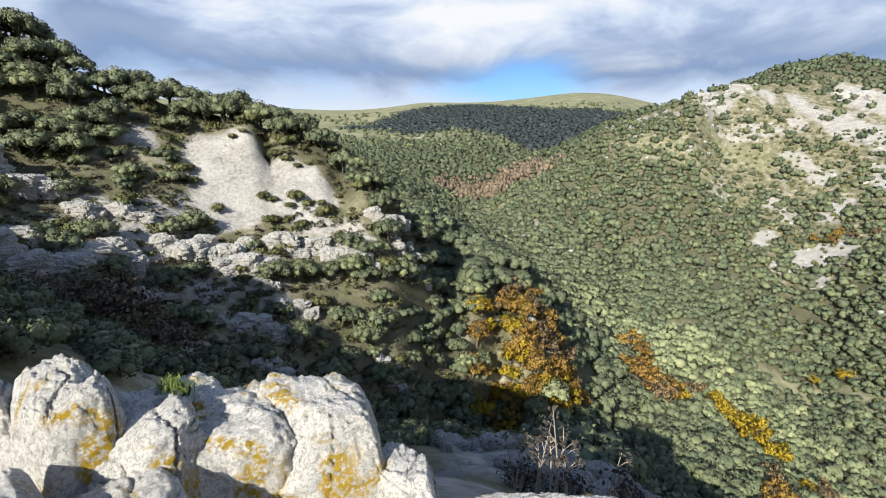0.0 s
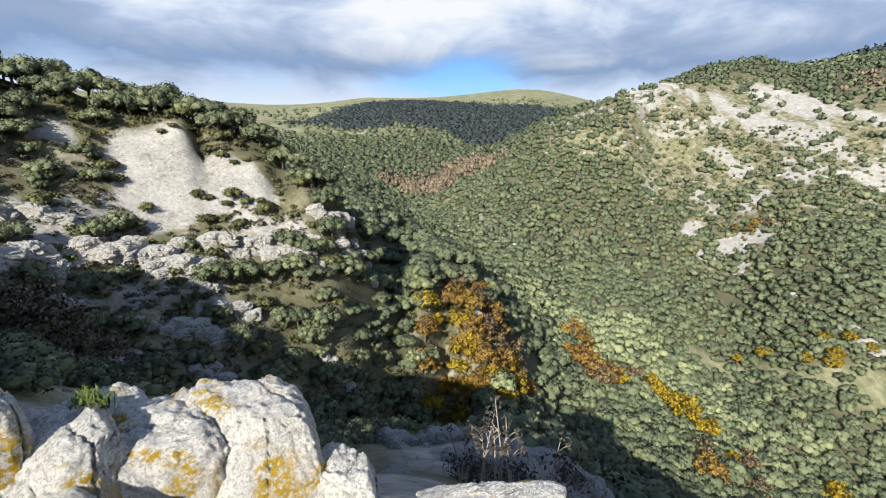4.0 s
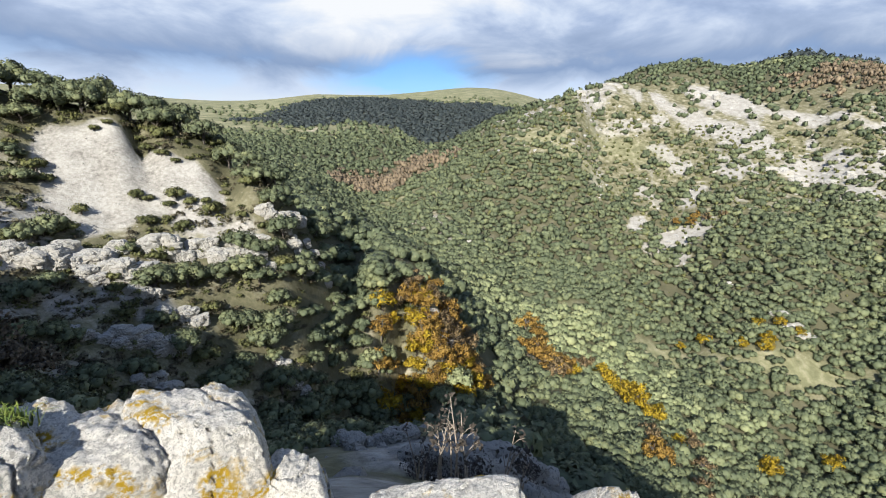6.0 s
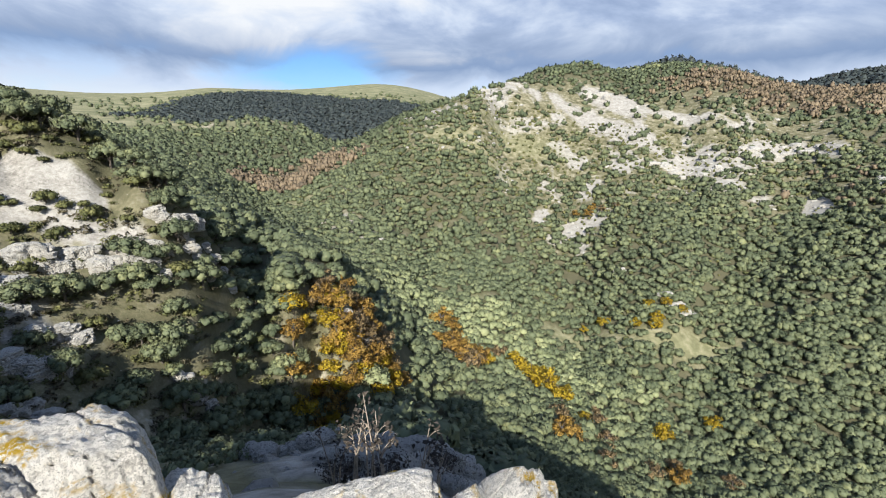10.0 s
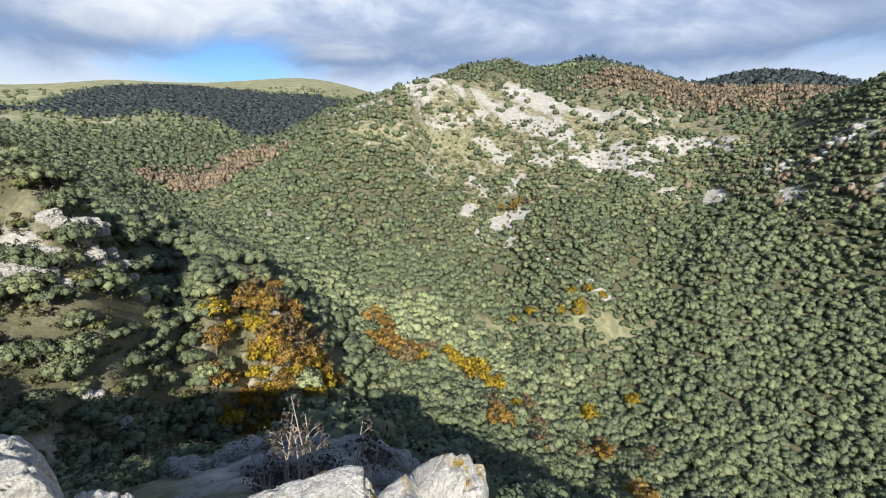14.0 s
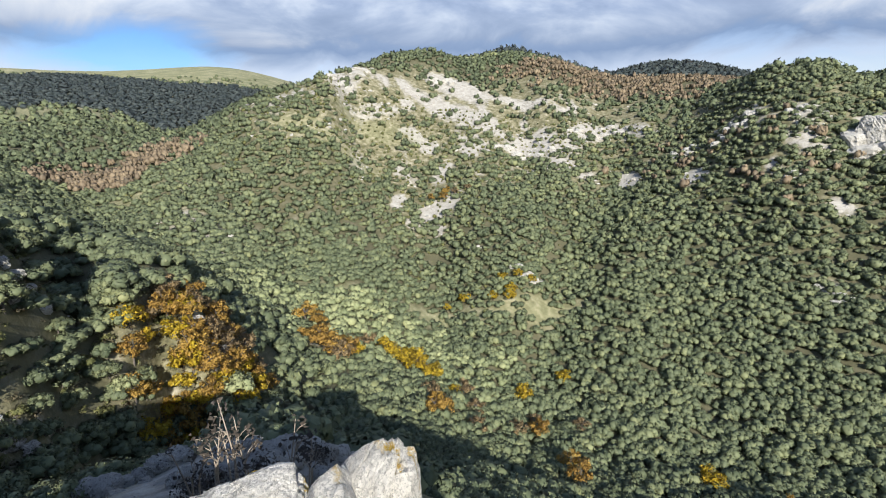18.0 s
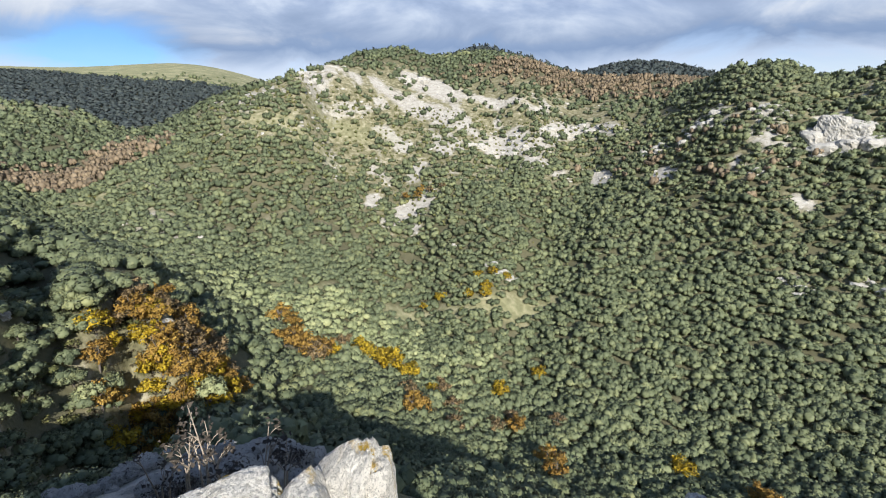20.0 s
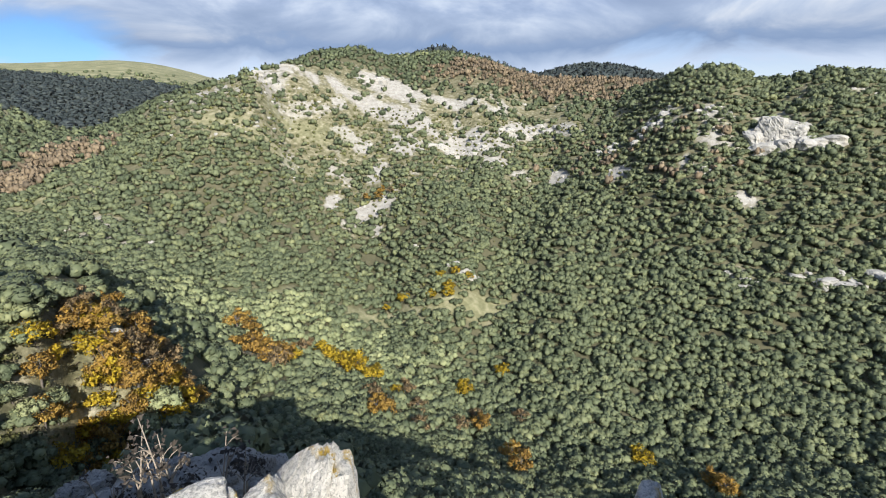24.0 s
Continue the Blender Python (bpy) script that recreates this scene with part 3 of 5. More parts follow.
def cards(points, normals, size, rng, fold=0.25, spread=0.7):
    """A folded leaf spray at each point, facing roughly outwards."""
    n = len(points)
    nrm = normals + rng.normal(0, spread, (n, 3))
    nrm /= np.linalg.norm(nrm, axis=1, keepdims=True)
    a = np.cross(nrm, rng.normal(0, 1, (n, 3)))
    a /= np.linalg.norm(a, axis=1, keepdims=True) + 1e-9
    b = np.cross(nrm, a)
    s = size * rng.uniform(0.6, 1.35, (n, 1))
    v = np.stack([points - a * s, points - b * s * 0.62 + nrm * s * fold, points + a * s, points + b * s * 0.62 + nrm * s * fold], 1).reshape(-1, 3)
    k = np.arange(n)[:, None] * 4
    return v, np.concatenate([k + (0, 1, 2), k + (0, 2, 3)])


def chips(points, normals, size, rng, spread=0.5):
    """A pointed leaf spray at each point: one triangle, for crowns farther off."""
    n = len(points)
    nrm = normals + rng.normal(0, spread, (n, 3))
    nrm /= np.linalg.norm(nrm, axis=1, keepdims=True)
    a = np.cross(nrm, rng.normal(0, 1, (n, 3)))
    a /= np.linalg.norm(a, axis=1, keepdims=True) + 1e-9
    b = np.cross(nrm, a)
    s = size * rng.uniform(0.65, 1.4, (n, 1))
    v = np.stack([points + a * s, points - a * s * 0.5 + b * s * 0.75, points - a * s * 0.5 - b * s * 0.75], 1).reshape(-1, 3)
    return v, np.arange(n)[:, None] * 3 + (0, 1, 2)


def crown(seed, lobes, sprays, leaf, tall=0.8, core=True, hollow=0.0, fine=False, swell=1.0):
    """A crown of unit radius standing on z = 0: leafy lobes heaped to a dome, loose sprays over them. Gives places, faces and outward directions."""
    rng = np.random.default_rng(seed)
    vs, fs, ds, count = [], [], [], 0
    u = (np.arange(lobes) + rng.uniform(0.2, 0.8, lobes)) / lobes
    ang = np.arange(lobes) * 2.4 + rng.uniform(0, 0.7, lobes)
    ring = np.sqrt(u) * (0.70 if lobes > 1 else 0.0)
    centre = np.stack([ring * np.cos(ang), ring * np.sin(ang), tall * (0.30 + 0.62 * np.sqrt(1 - ring ** 2) * rng.uniform(0.72, 1.0, lobes) - 0.12 * ring)], 1)
    if not core:
        centre[:, 2] *= rng.uniform(0.42, 1.0, lobes)
    size = swell * rng.uniform(0.30, 0.44, lobes) * (0.72 if lobes >= 14 else 1.0 if lobes >= 8 else 1.25 if lobes > 3 else 1.55 if lobes > 1 else 2.1)
    middle = np.array((0.0, 0.0, tall * 0.28))

    def outward(p, c):
        a = p - c
        a /= np.linalg.norm(a, axis=1, keepdims=True) + 1e-9
        b = p - middle
        b /= np.linalg.norm(b, axis=1, keepdims=True) + 1e-9
        n = 0.62 * a + 0.38 * b
        return n / (np.linalg.norm(n, axis=1, keepdims=True) + 1e-9)

    if core:
        for c, s in zip(centre, size):
            v = ICO_V * (1 + rng.uniform(-0.16, 0.16, (12, 1))) * s * (0.72 if fine else 0.86) * (1, 1, 0.9) + c
            vs.append(v)
            fs.append(ICO_F + count)
            ds.append(outward(v, c))
            count += 12
    pick_lobe = rng.integers(0, lobes, sprays)
    d = rng.normal(0, 1, (sprays, 3))
    d[:, 2] = d[:, 2] * 0.8 + 0.3
    d /= np.linalg.norm(d, axis=1, keepdims=True)
    depth = rng.uniform(min(1 - hollow, 0.9), 1.06, (sprays, 1))
    p = centre[pick_lobe] + d * size[pick_lobe][:, None] * depth * (1, 1, 0.9)
    out_d = outward(p, centre[pick_lobe]) + rng.normal(0, 0.55 if fine else 0.30, (sprays, 3))
    out_d /= np.linalg.norm(out_d, axis=1, keepdims=True)
    v, f = cards(p, d, leaf, rng, spread=0.55) if fine else chips(p, d, leaf, rng)
    vs.append(v)
    fs.append(f + count)
    ds.append(np.repeat(out_d, 4 if fine else 3, 0))
    return np.concatenate(vs), np.concatenate(fs), np.concatenate(ds)


def wood(name, label, category, spots, templates, mat, tint_range=(0.0, 1.0), seed=0):
    """Many trees joined into one stand. spots: x, y, z, radius, height factor."""
    rng = np.random.default_rng(seed)
    vs, fs, ts, ds, count = [], [], [], [], 0
    pickt = rng.integers(0, len(templates), len(spots))
    for k, (v, f, n) in enumerate(templates):
        s = spots[pickt == k]
        if not len(s):
            continue
        turn = rng.uniform(0, 6.28, len(s))
        c, sn = np.cos(turn)[:, None], np.sin(turn)[:, None]
        r, hgt = s[:, 3:4], s[:, 4:5]
        x = (v[None, :, 0] * c - v[None, :, 1] * sn) * r + s[:, 0:1]
        y = (v[None, :, 0] * sn + v[None, :, 1] * c) * r + s[:, 1:2]
        z = v[None, :, 2] * r * hgt + s[:, 2:3]
        vs.append(np.stack([x, y, z], -1).reshape(-1, 3))
        ds.append(np.stack([n[None, :, 0] * c - n[None, :, 1] * sn, n[None, :, 0] * sn + n[None, :, 1] * c, np.repeat(n[None, :, 2], len(s), 0)], -1).reshape(-1, 3))
        fs.append((f[None] + (np.arange(len(s)) * len(v))[:, None, None] + count).reshape(-1, 3))
        ts.append(np.repeat(rng.uniform(*tint_range, len(s)), len(v)))
        count += len(s) * len(v)
    me = mesh_object(name, np.concatenate(vs), np.concatenate(fs), mat, np.concatenate(ts), dome=np.concatenate(ds))
    return tagged(new(name, me), label, category, kind="stuff")


def scatter(r0, r1, a0, a1, step, seed, jitter=0.62):
    """A loose grid of places in a sector of the plan."""
    rng = np.random.default_rng(seed)
    g = np.arange(-r1, r1 + step, step)
    x, y = np.meshgrid(g, g)
    x, y = x.ravel(), y.ravel()
    x, y = x + rng.uniform(-jitter, jitter, x.size) * step, y + rng.uniform(-jitter, jitter, x.size) * step
    r, a = np.hypot(x, y), np.degrees(np.arctan2(x, y))
    m = (r >= r0) & (r < r1) & (a > a0) & (a < a1)
    return x[m], y[m], rng


def facing(x, y):
    """Ground that lies open to the lookout; the far sides of the hills stay bare."""
    r = np.hypot(x, y)
    z = land(x, y)
    return (land(x * (1 + 8 / r), y * (1 + 8 / r)) - z) / 8.0 > z / r - 0.10


def spots_of(x, y, keep, rng, r0, r1, h0=0.85, h1=1.2, sink=0.15):
    x, y = x[keep], y[keep]
    rr = rng.uniform(r0, r1, len(x)) * rng.uniform(0.85, 1.15, len(x))
    return np.stack([x, y, land(x, y) - sink * rr, rr, rng.uniform(h0, h1, len(x))], 1)


MID = [crown(40 + k, 5, 130, 0.12) for k in range(6)]
FAR = [crown(60 + k, 3, 60, 0.19, 0.8) for k in range(6)]
TINY = [crown(80 + k, 1, 18, 0.34, 0.7) for k in range(4)]
TINY_TWIGS = [crown(95 + k, 2, 34, 0.26, 1.0, hollow=0.5) for k in range(3)]


def pale_zone(x, y):
    """The slope over the stream where paler young oaks stand."""
    return oval(x, y, 62, 118, 42, 22, -38)


# the gorge and its flanks
CLOSE = [crown(30 + k, 9, 420, 0.075) for k in range(5)]
x, y, rng = scatter(63, 86, -9.5, 100, 3.1, 14, 0.42)
m = (rng.uniform(0, 1, x.size) < cover(x, y)) & facing(x, y) & (x > -0.11 * y)
wood("gorge_oak_wood", "dense grey-green holm oaks deep in the gorge", "wood", spots_of(x, y, m, rng, 1.7, 2.6), CLOSE, OAK, (0.0, 1.0), 8)
x, y, rng = scatter(86, 190, -32, 100, 2.85, 11, 0.38)
m = (rng.uniform(0, 1, x.size) < cover(x, y)) & facing(x, y)
s = spots_of(x, y, m, rng, 1.7, 2.7)
pale = rng.uniform(0, 1, len(s)) < pale_zone(s[:, 0], s[:, 1]) * 0.9
wood("holm_oak_wood", "dense grey-green holm oak wood on the gorge slopes", "wood", s[~pale], MID, OAK, (0.05, 0.8), 1)
wood("young_oak_wood", "paler grey-green young oaks above the stream", "wood", s[pale], MID, PALE_OAK, (0.0, 1.0), 2)
# the opposite hill
x, y, rng = scatter(190, 520, -24, 98, 3.35, 12, 0.45)
keep = (rng.uniform(0, 1, x.size) < np.where(np.hypot(x, y) < 330, 1.0 - 0.12 * oval(x, y, 150, 235, 190, 105, -38), 0.42))
x, y = x[keep], y[keep]
m = (rng.uniform(0, 1, x.size) < cover(x, y)) & facing(x, y)
rust = (rust_zone(x, y) > rng.uniform(0.25, 0.6, x.size)) | (0.16 * oval(x, y, 248, 95, 60, 24, 75) > rng.uniform(0, 1, x.size))
far = np.hypot(x, y) > 330
wood("hillside_oak_wood", "dark green holm oaks scattered over the rocky hill", "wood", spots_of(x, y, m & ~rust & ~far, rng, 1.7, 2.9), FAR, OAK, (0.0, 0.85), 3)
wood("hilltop_oak_wood", "dark oaks and scrub along the hill's crest", "wood", spots_of(x, y, m & ~rust & far, rng, 2.0, 3.2), TINY, OAK, (0.0, 0.3), 4)
wood("beech_wood", "rusty brown autumn beeches in the saddle", "wood", spots_of(x, y, m & rust, rng, 1.8, 3.0, 1.1, 1.6), TINY_TWIGS, RUST, (0.0, 1.0), 5)
x, y, rng = scatter(150, 345, -2, 98, 3.1, 15)
m = (rng.uniform(0, 1, x.size) < 0.6 * oval(x, y, 195, 230, 170, 110, -38)) & facing(x, y)
wood("hillside_scrub", "yellow-green boxwood scrub between the hillside oaks", "scrub", spots_of(x, y, m, rng, 0.5, 1.3), TINY, BOX, (0.0, 1.0), 9)
x, y, rng = scatter(84, 350, -12, 98, 3.2, 16, 0.5)
m = (rng.uniform(0, 1, x.size) < 0.75 * cover(x, y) * (1 - oval(x, y, 190, 245, 170, 95, -38))) & facing(x, y)
wood("oak_undergrowth", "low dark holm oak undergrowth filling the woods", "undergrowth", spots_of(x, y, m, rng, 1.2, 1.9, 0.5, 0.8), TINY, OAK, (0.05, 0.45), 10)
# the far valley and the plateau
x, y, rng = scatter(480, 1250, -26, 45, 8.6, 13, 0.5)
dark = cloud_shaded_zone(x, y) > rng.uniform(0.3, 0.6, x.size)
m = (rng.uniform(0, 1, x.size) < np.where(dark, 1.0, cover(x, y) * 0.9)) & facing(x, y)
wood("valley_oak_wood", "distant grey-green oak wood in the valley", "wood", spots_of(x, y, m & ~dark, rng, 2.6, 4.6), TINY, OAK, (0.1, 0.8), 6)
# a cloud's shadow over this stand, painted as very dark foliage
wood("plateau_oak_wood", "slate-green oak wood below the plateau, cloud shadow put into its leaf colour", "wood", spots_of(x, y, m & dark, rng, 4.2, 6.2, 0.6, 0.9), TINY, DARKENED_OAK, (0.0, 1.0), 7)
x, y, rng = scatter(520, 1000, 40, 74, 9.0, 17, 0.5)
m = facing(x, y)
wood("ridge_oak_wood", "dark green oak wood on the ridge behind the saddle", "wood", spots_of(x, y, m, rng, 3.4, 5.4, 0.8, 1.3), TINY, DARKENED_OAK, (0.3, 1.0), 18)


# ---- near trees, each a thing with its trunk and crown ----
def part(name, me, parent, label=""):
    ob = new(name, me)
    ob.parent = parent
    return tagged(ob, label)


def tube(points, radii, sides=6):
    """A tapered limb along the points."""
    vs, fs = [], []
    pts = [Vector(p) for p in points]
    for k, p in enumerate(pts):
        d = (pts[min(k + 1, len(pts) - 1)] - pts[max(k - 1, 0)]).normalized()
        a = d.orthogonal().normalized()
        b = d.cross(a)
        for q in range(sides):
            w_ = 2 * math.pi * q / sides
            vs.append(p + (a * math.cos(w_) + b * math.sin(w_)) * radii[k])
    for k in range(len(pts) - 1):
        for q in range(sides):
            q2 = (q + 1) % sides
            a, b, c, d = k * sides + q, k * sides + q2, (k + 1) * sides + q2, (k + 1) * sides + q
            fs += [(a, b, c), (a, c, d)]
    return np.array(vs), np.array(fs)


def joined(pieces):
    vs, fs, n = [], [], 0
    for v, f in pieces:
        vs.append(v)
        fs.append(f + n)
        n += len(v)
    return np.concatenate(vs), np.concatenate(fs)


def limbs(seed, height, spread, count, thick):
    rng = np.random.default_rng(seed)
    top = np.array([rng.uniform(-0.1, 0.1), rng.uniform(-0.1, 0.1), height * 0.62])
    pieces = [tube([(0, 0, -0.5), (0.03, 0.02, height * 0.25), top], [thick * 1.3, thick, thick * 0.6])]
    for k in range(count):
        a = k * 2.4 + rng.uniform(-0.4, 0.4)
        h = height * rng.uniform(0.22, 0.5)
        d = spread * rng.uniform(0.55, 0.95)
        tip = (d * math.cos(a), d * math.sin(a), h + height * rng.uniform(0.18, 0.42))
        mid = (tip[0] * 0.45, tip[1] * 0.45, h + (tip[2] - h) * 0.6)
        pieces.append(tube([(0, 0, h), mid, tip], [thick * 0.5, thick * 0.33, thick * 0.1], 5))
    return pieces


def tree_kind(name, label, category, mat, seed, lobes, sprays, leaf, tall, lift, core=True, hollow=0.1, branches=5, group=""):
    """One tree of unit radius: an empty at its foot, a trunk with limbs, a crown."""
    foot = tagged(new(name), label, category, group)
    pieces = limbs(seed, tall + lift, 0.8, branches, 0.055)
    if branches > 5:
        v, f = pieces[0]
        part("trunk", mesh_object("trunk", v, f, BARK, smooth=True), foot)
        for v, f in pieces[1:]:
            part("limb", mesh_object("limb", v, f, BARK, smooth=True), foot)
    else:
        v, f = joined(pieces)
        part("trunk", mesh_object("trunk", v, f, BARK, smooth=True), foot)
    v, f, d = crown(seed, lobes, sprays, leaf, tall, core, hollow, fine=True)
    v = v + (0, 0, lift)
    tint = np.full(len(v), np.random.default_rng(seed).uniform(0.1, 0.9))
    part("crown", mesh_object("crown", v, f, mat, tint, dome=d), foot)
    return foot


def plant(kinds, places, seed, unit=1.0):
    """Sets the kinds at places x, y, radius in the given unit, each turned its own way; the first of each kind is the pattern itself."""
    rng = np.random.default_rng(seed)
    used = set()
    for n, (px, py, r) in enumerate(places):
        k = kinds[n % len(kinds)]
        px, py, r = px * unit, py * unit, r * unit
        pz = float(land(px, py)[0]) - 0.12 * r
        m_ = pose(float(px), float(py), pz, rng.uniform(-5, 5), rng.uniform(-5, 5), rng.uniform(0, 360))
        ob = k
        if k.name in used:
            ob = copy_thing(k, m_)
        used.add(k.name)
        ob.matrix_basis = m_ @ Matrix.Diagonal((r, r, r * rng.uniform(0.85, 1.15), 1))


NEAR_OAKS = "holm oaks of the near slope"
holm_near = [tree_kind("holm_oak", "rounded grey-green holm oak on the rocky slope", "tree", OAK, 200 + k, 18, 1350, 0.046, 1.1, 0.05, group=NEAR_OAKS) for k in range(4)]
holm = [tree_kind("holm_oak", "rounded grey-green holm oak on the rocky slope", "tree", OAK, 210 + k, 17, 1050, 0.050, 1.1, 0.05, group=NEAR_OAKS) for k in range(5)]
shrub = [tree_kind("boxwood_shrub", "low olive-green boxwood shrub among the rocks", "shrub", BOX, 230 + k, 8, 420, 0.085, 0.9, 0.0, group="shrubs of the near slope") for k in range(3)]
oak_bush = [tree_kind("oak_bush", "low dark grey-green holm oak bush between limestone rocks", "bush", OAK, 220 + k, 14, 900, 0.048, 0.85, 0.0, group="oak bushes of the near slope") for k in range(4)]
AUTUMN = "autumn trees by the stream"
orange_tree = [tree_kind("autumn_maple", "tall maple in orange autumn leaf by the stream", "tree", ORANGE, 240 + k, 16, 1500, 0.058, 1.9, 0.1, core=False, hollow=0.7, branches=9, group=AUTUMN) for k in range(3)]
tan_tree = [tree_kind("dry_oak", "half-bare oak with dry tan leaves by the stream", "tree", TAN, 245 + k, 14, 1000, 0.060, 1.35, 0.15, core=False, hollow=0.8, branches=11, group=AUTUMN) for k in range(2)]
yellow_tree = [tree_kind("yellow_poplar", "poplar in bright yellow autumn leaf by the stream", "tree", YELLOW, 250 + k, 14, 1300, 0.062, 1.4, 0.15, core=False, hollow=0.5, branches=6, group=AUTUMN) for k in range(2)]
green_tree = [tree_kind("ash_tree", "fresh green ash tree at the stream", "tree", PALE_OAK, 260, 18, 1300, 0.062, 1.25, 0.1, group=AUTUMN)]
brown_shrub = [tree_kind("bare_brown_shrub", "half-bare reddish brown shrub under the cliff", "shrub", RUST, 270, 18, 3200, 0.030, 1.25, 0.0, core=False, hollow=0.9, branches=16)]


def scree_fan(x, y):
    """Open scree, where next to nothing grows."""
    return np.maximum(inside(x, y, SCREE, 0.15), inside(x, y, SMALL_SCREE, 0.15))


def crest_distance(x, y):
    """How far a place lies below the wooded crest of the near slope; negative beyond it."""
    line = ((-24, 22), (-21, 23), (-18.9, 23.9), (-15.5, 25), (-13, 26), (-11, 26.8), (-8.4, 27.2), (-5.8, 26.9))
    best = np.full(np.shape(x), 1e9)
    for (ax, ay), (bx, by) in zip(line, line[1:]):
        k = np.clip(((x - ax) * (bx - ax) + (y - ay) * (by - ay)) / ((bx - ax) ** 2 + (by - ay) ** 2), 0, 1)
        side = np.sign((x - ax) * (by - ay) - (y - ay) * (bx - ax))
        d = side * np.hypot(x - ax - k * (bx - ax), y - ay - k * (by - ay))
        best = np.where(np.abs(d) < np.abs(best), d, best)
    return best


# the near slope: rows of oaks up to its crest, scrub and low oaks beside the scree
x, y, rng = scatter(17, 36, -52, -8, 1.05, 34, 0.4)
m = (inside(x, y, UPPER_WOOD, 0.1) > 0.5) & (rng.uniform(0, 1, x.size) < 0.9) & (scree_fan(x, y) < 0.4)
size = rng.uniform(0.8, 1.25, x.size) * np.where(x > -9.5, 0.95, 1.0)
plant(holm_near, [(p, q, float(w_)) for p, q, w_ in zip(x[m], y[m], size[m])], 40, SLOPE)
x, y, rng = scatter(13, 30, -48, -7, 1.7, 44, 0.5)
m = (inside(x, y, UPPER_WOOD, 0.1) < 0.5) & (scree_fan(x, y) < 0.1) & (crest_distance(x, y) > 1) & (rng.uniform(0, 1, x.size) < np.where(x < -10, 0.28, 0.2)) & (x < -0.2 * y)
plant(oak_bush, [(p, q, float(rng.uniform(0.4, 0.8))) for p, q in zip(x[m], y[m])], 47, SLOPE)
# the shaded side of the gorge
x, y, rng = scatter(12, 36, -45, -6, 1.25, 36)
m = rng.uniform(0, 1, x.size) < 0.62 * (scree_fan(x, y) < 0.1) * (1 - 0.85 * oval(x, y, -5.5, 20.8, 5.2, 2.2, 20)) * (1 - 0.8 * oval(x, y, -12.5, 16.2, 3.5, 1.6, 30)) * (crest_distance(x, y) > 3) * (inside(x, y, UPPER_WOOD, 0.2) < 0.3)
plant(oak_bush, [(p, q, float(rng.uniform(0.45, 0.95))) for p, q in zip(x[m], y[m])], 55, SLOPE)
x, y, rng = scatter(12, 24, -15, 10, 1.2, 37)
m = (rng.uniform(0, 1, x.size) < 0.72) & (x > -0.2 * y) & (oval(x, y, -2.2, 19, 1.6, 0.5, 69) < 0.3) & (land(x * SLOPE, y * SLOPE) < -0.2 * SLOPE * np.hypot(x, y))
plant(oak_bush, [(p, q, float(rng.uniform(0.45, 0.95))) for p, q in zip(x[m], y[m])], 56, SLOPE)
x, y, rng = scatter(11, 27, -12, 40, 1.15, 31, 0.45)
r, a = np.hypot(x, y), np.degrees(np.arctan2(x, y))
m = (rng.uniform(0, 1, x.size) < 0.8) & (x > -0.17 * y) & ((a < 20) | (r > 14)) & (inside(x * SLOPE, y * SLOPE, GROVE, 0.5) < 0.4) & (oval(x, y, 1.6, 24.3, 1.2, 0.7) < 0.3)
plant(holm, [(p, q, float(rng.uniform(0.6, 1.05))) for p, q in zip(x[m], y[m])], 41, SLOPE)
x, y, rng = scatter(12, 42, -46, 8, 1.25, 32)
m = rng.uniform(0, 1, x.size) < 0.62 * (scree_fan(x, y) < 0.1) * np.where(np.hypot(x, y) < 34, 1.0, 0.4) * (crest_distance(x, y) > -1) * (1 - 0.5 * oval(x, y, -5.5, 20.8, 5.2, 2.2, 20))
plant(shrub, [(p, q, float(rng.uniform(0.25, 0.6))) for p, q in zip(x[m][:290], y[m][:290])], 42, SLOPE)
x, y, rng = scatter(16.0, 21.5, -24, -8, 1.25, 91, 0.42)
m = (rng.uniform(0, 1, x.size) < 0.75) & (land(x * SLOPE, y * SLOPE) < -0.24 * SLOPE * np.hypot(x, y))
plant(holm_near, [(p, q, float(rng.uniform(0.65, 1.0))) for p, q in zip(x[m], y[m])], 92, SLOPE)
# shrubs on the scree and along its edges
plant(shrub, [(-8.22, 22.18, 0.38), (-7.81, 22.21, 0.32), (-6.85, 22.52, 0.49), (-7.01, 22.11, 0.35), (-6.22, 22.34, 0.35), (-5.64, 22.50, 0.26), (-5.30, 22.46, 0.29), (-10.25, 24.26, 0.26), (-9.81, 24.58, 0.26), (-8.37, 24.70, 0.49), (-7.74, 24.24, 0.41), (-6.65, 24.31, 0.20), (-7.13, 24.04, 0.26), (-9.75, 20.93, 0.38), (-11.60, 22.11, 0.49), (-11.22, 21.77, 0.43), (-5.09, 23.45, 0.26), (-28.95, 173.08, 0.32), (-23.36, 161.42, 0.29), (-16.72, 151.41, 0.32), (-4.15, 21.80, 0.35), (-3.22, 21.41, 0.35), (-5.11, 20.73, 0.32)], 43, SLOPE)
plant(brown_shrub, [(-18.2, 24.6, 3.6), (-15.2, 23.6, 2.9), (-20.6, 23.2, 3.0)], 48)
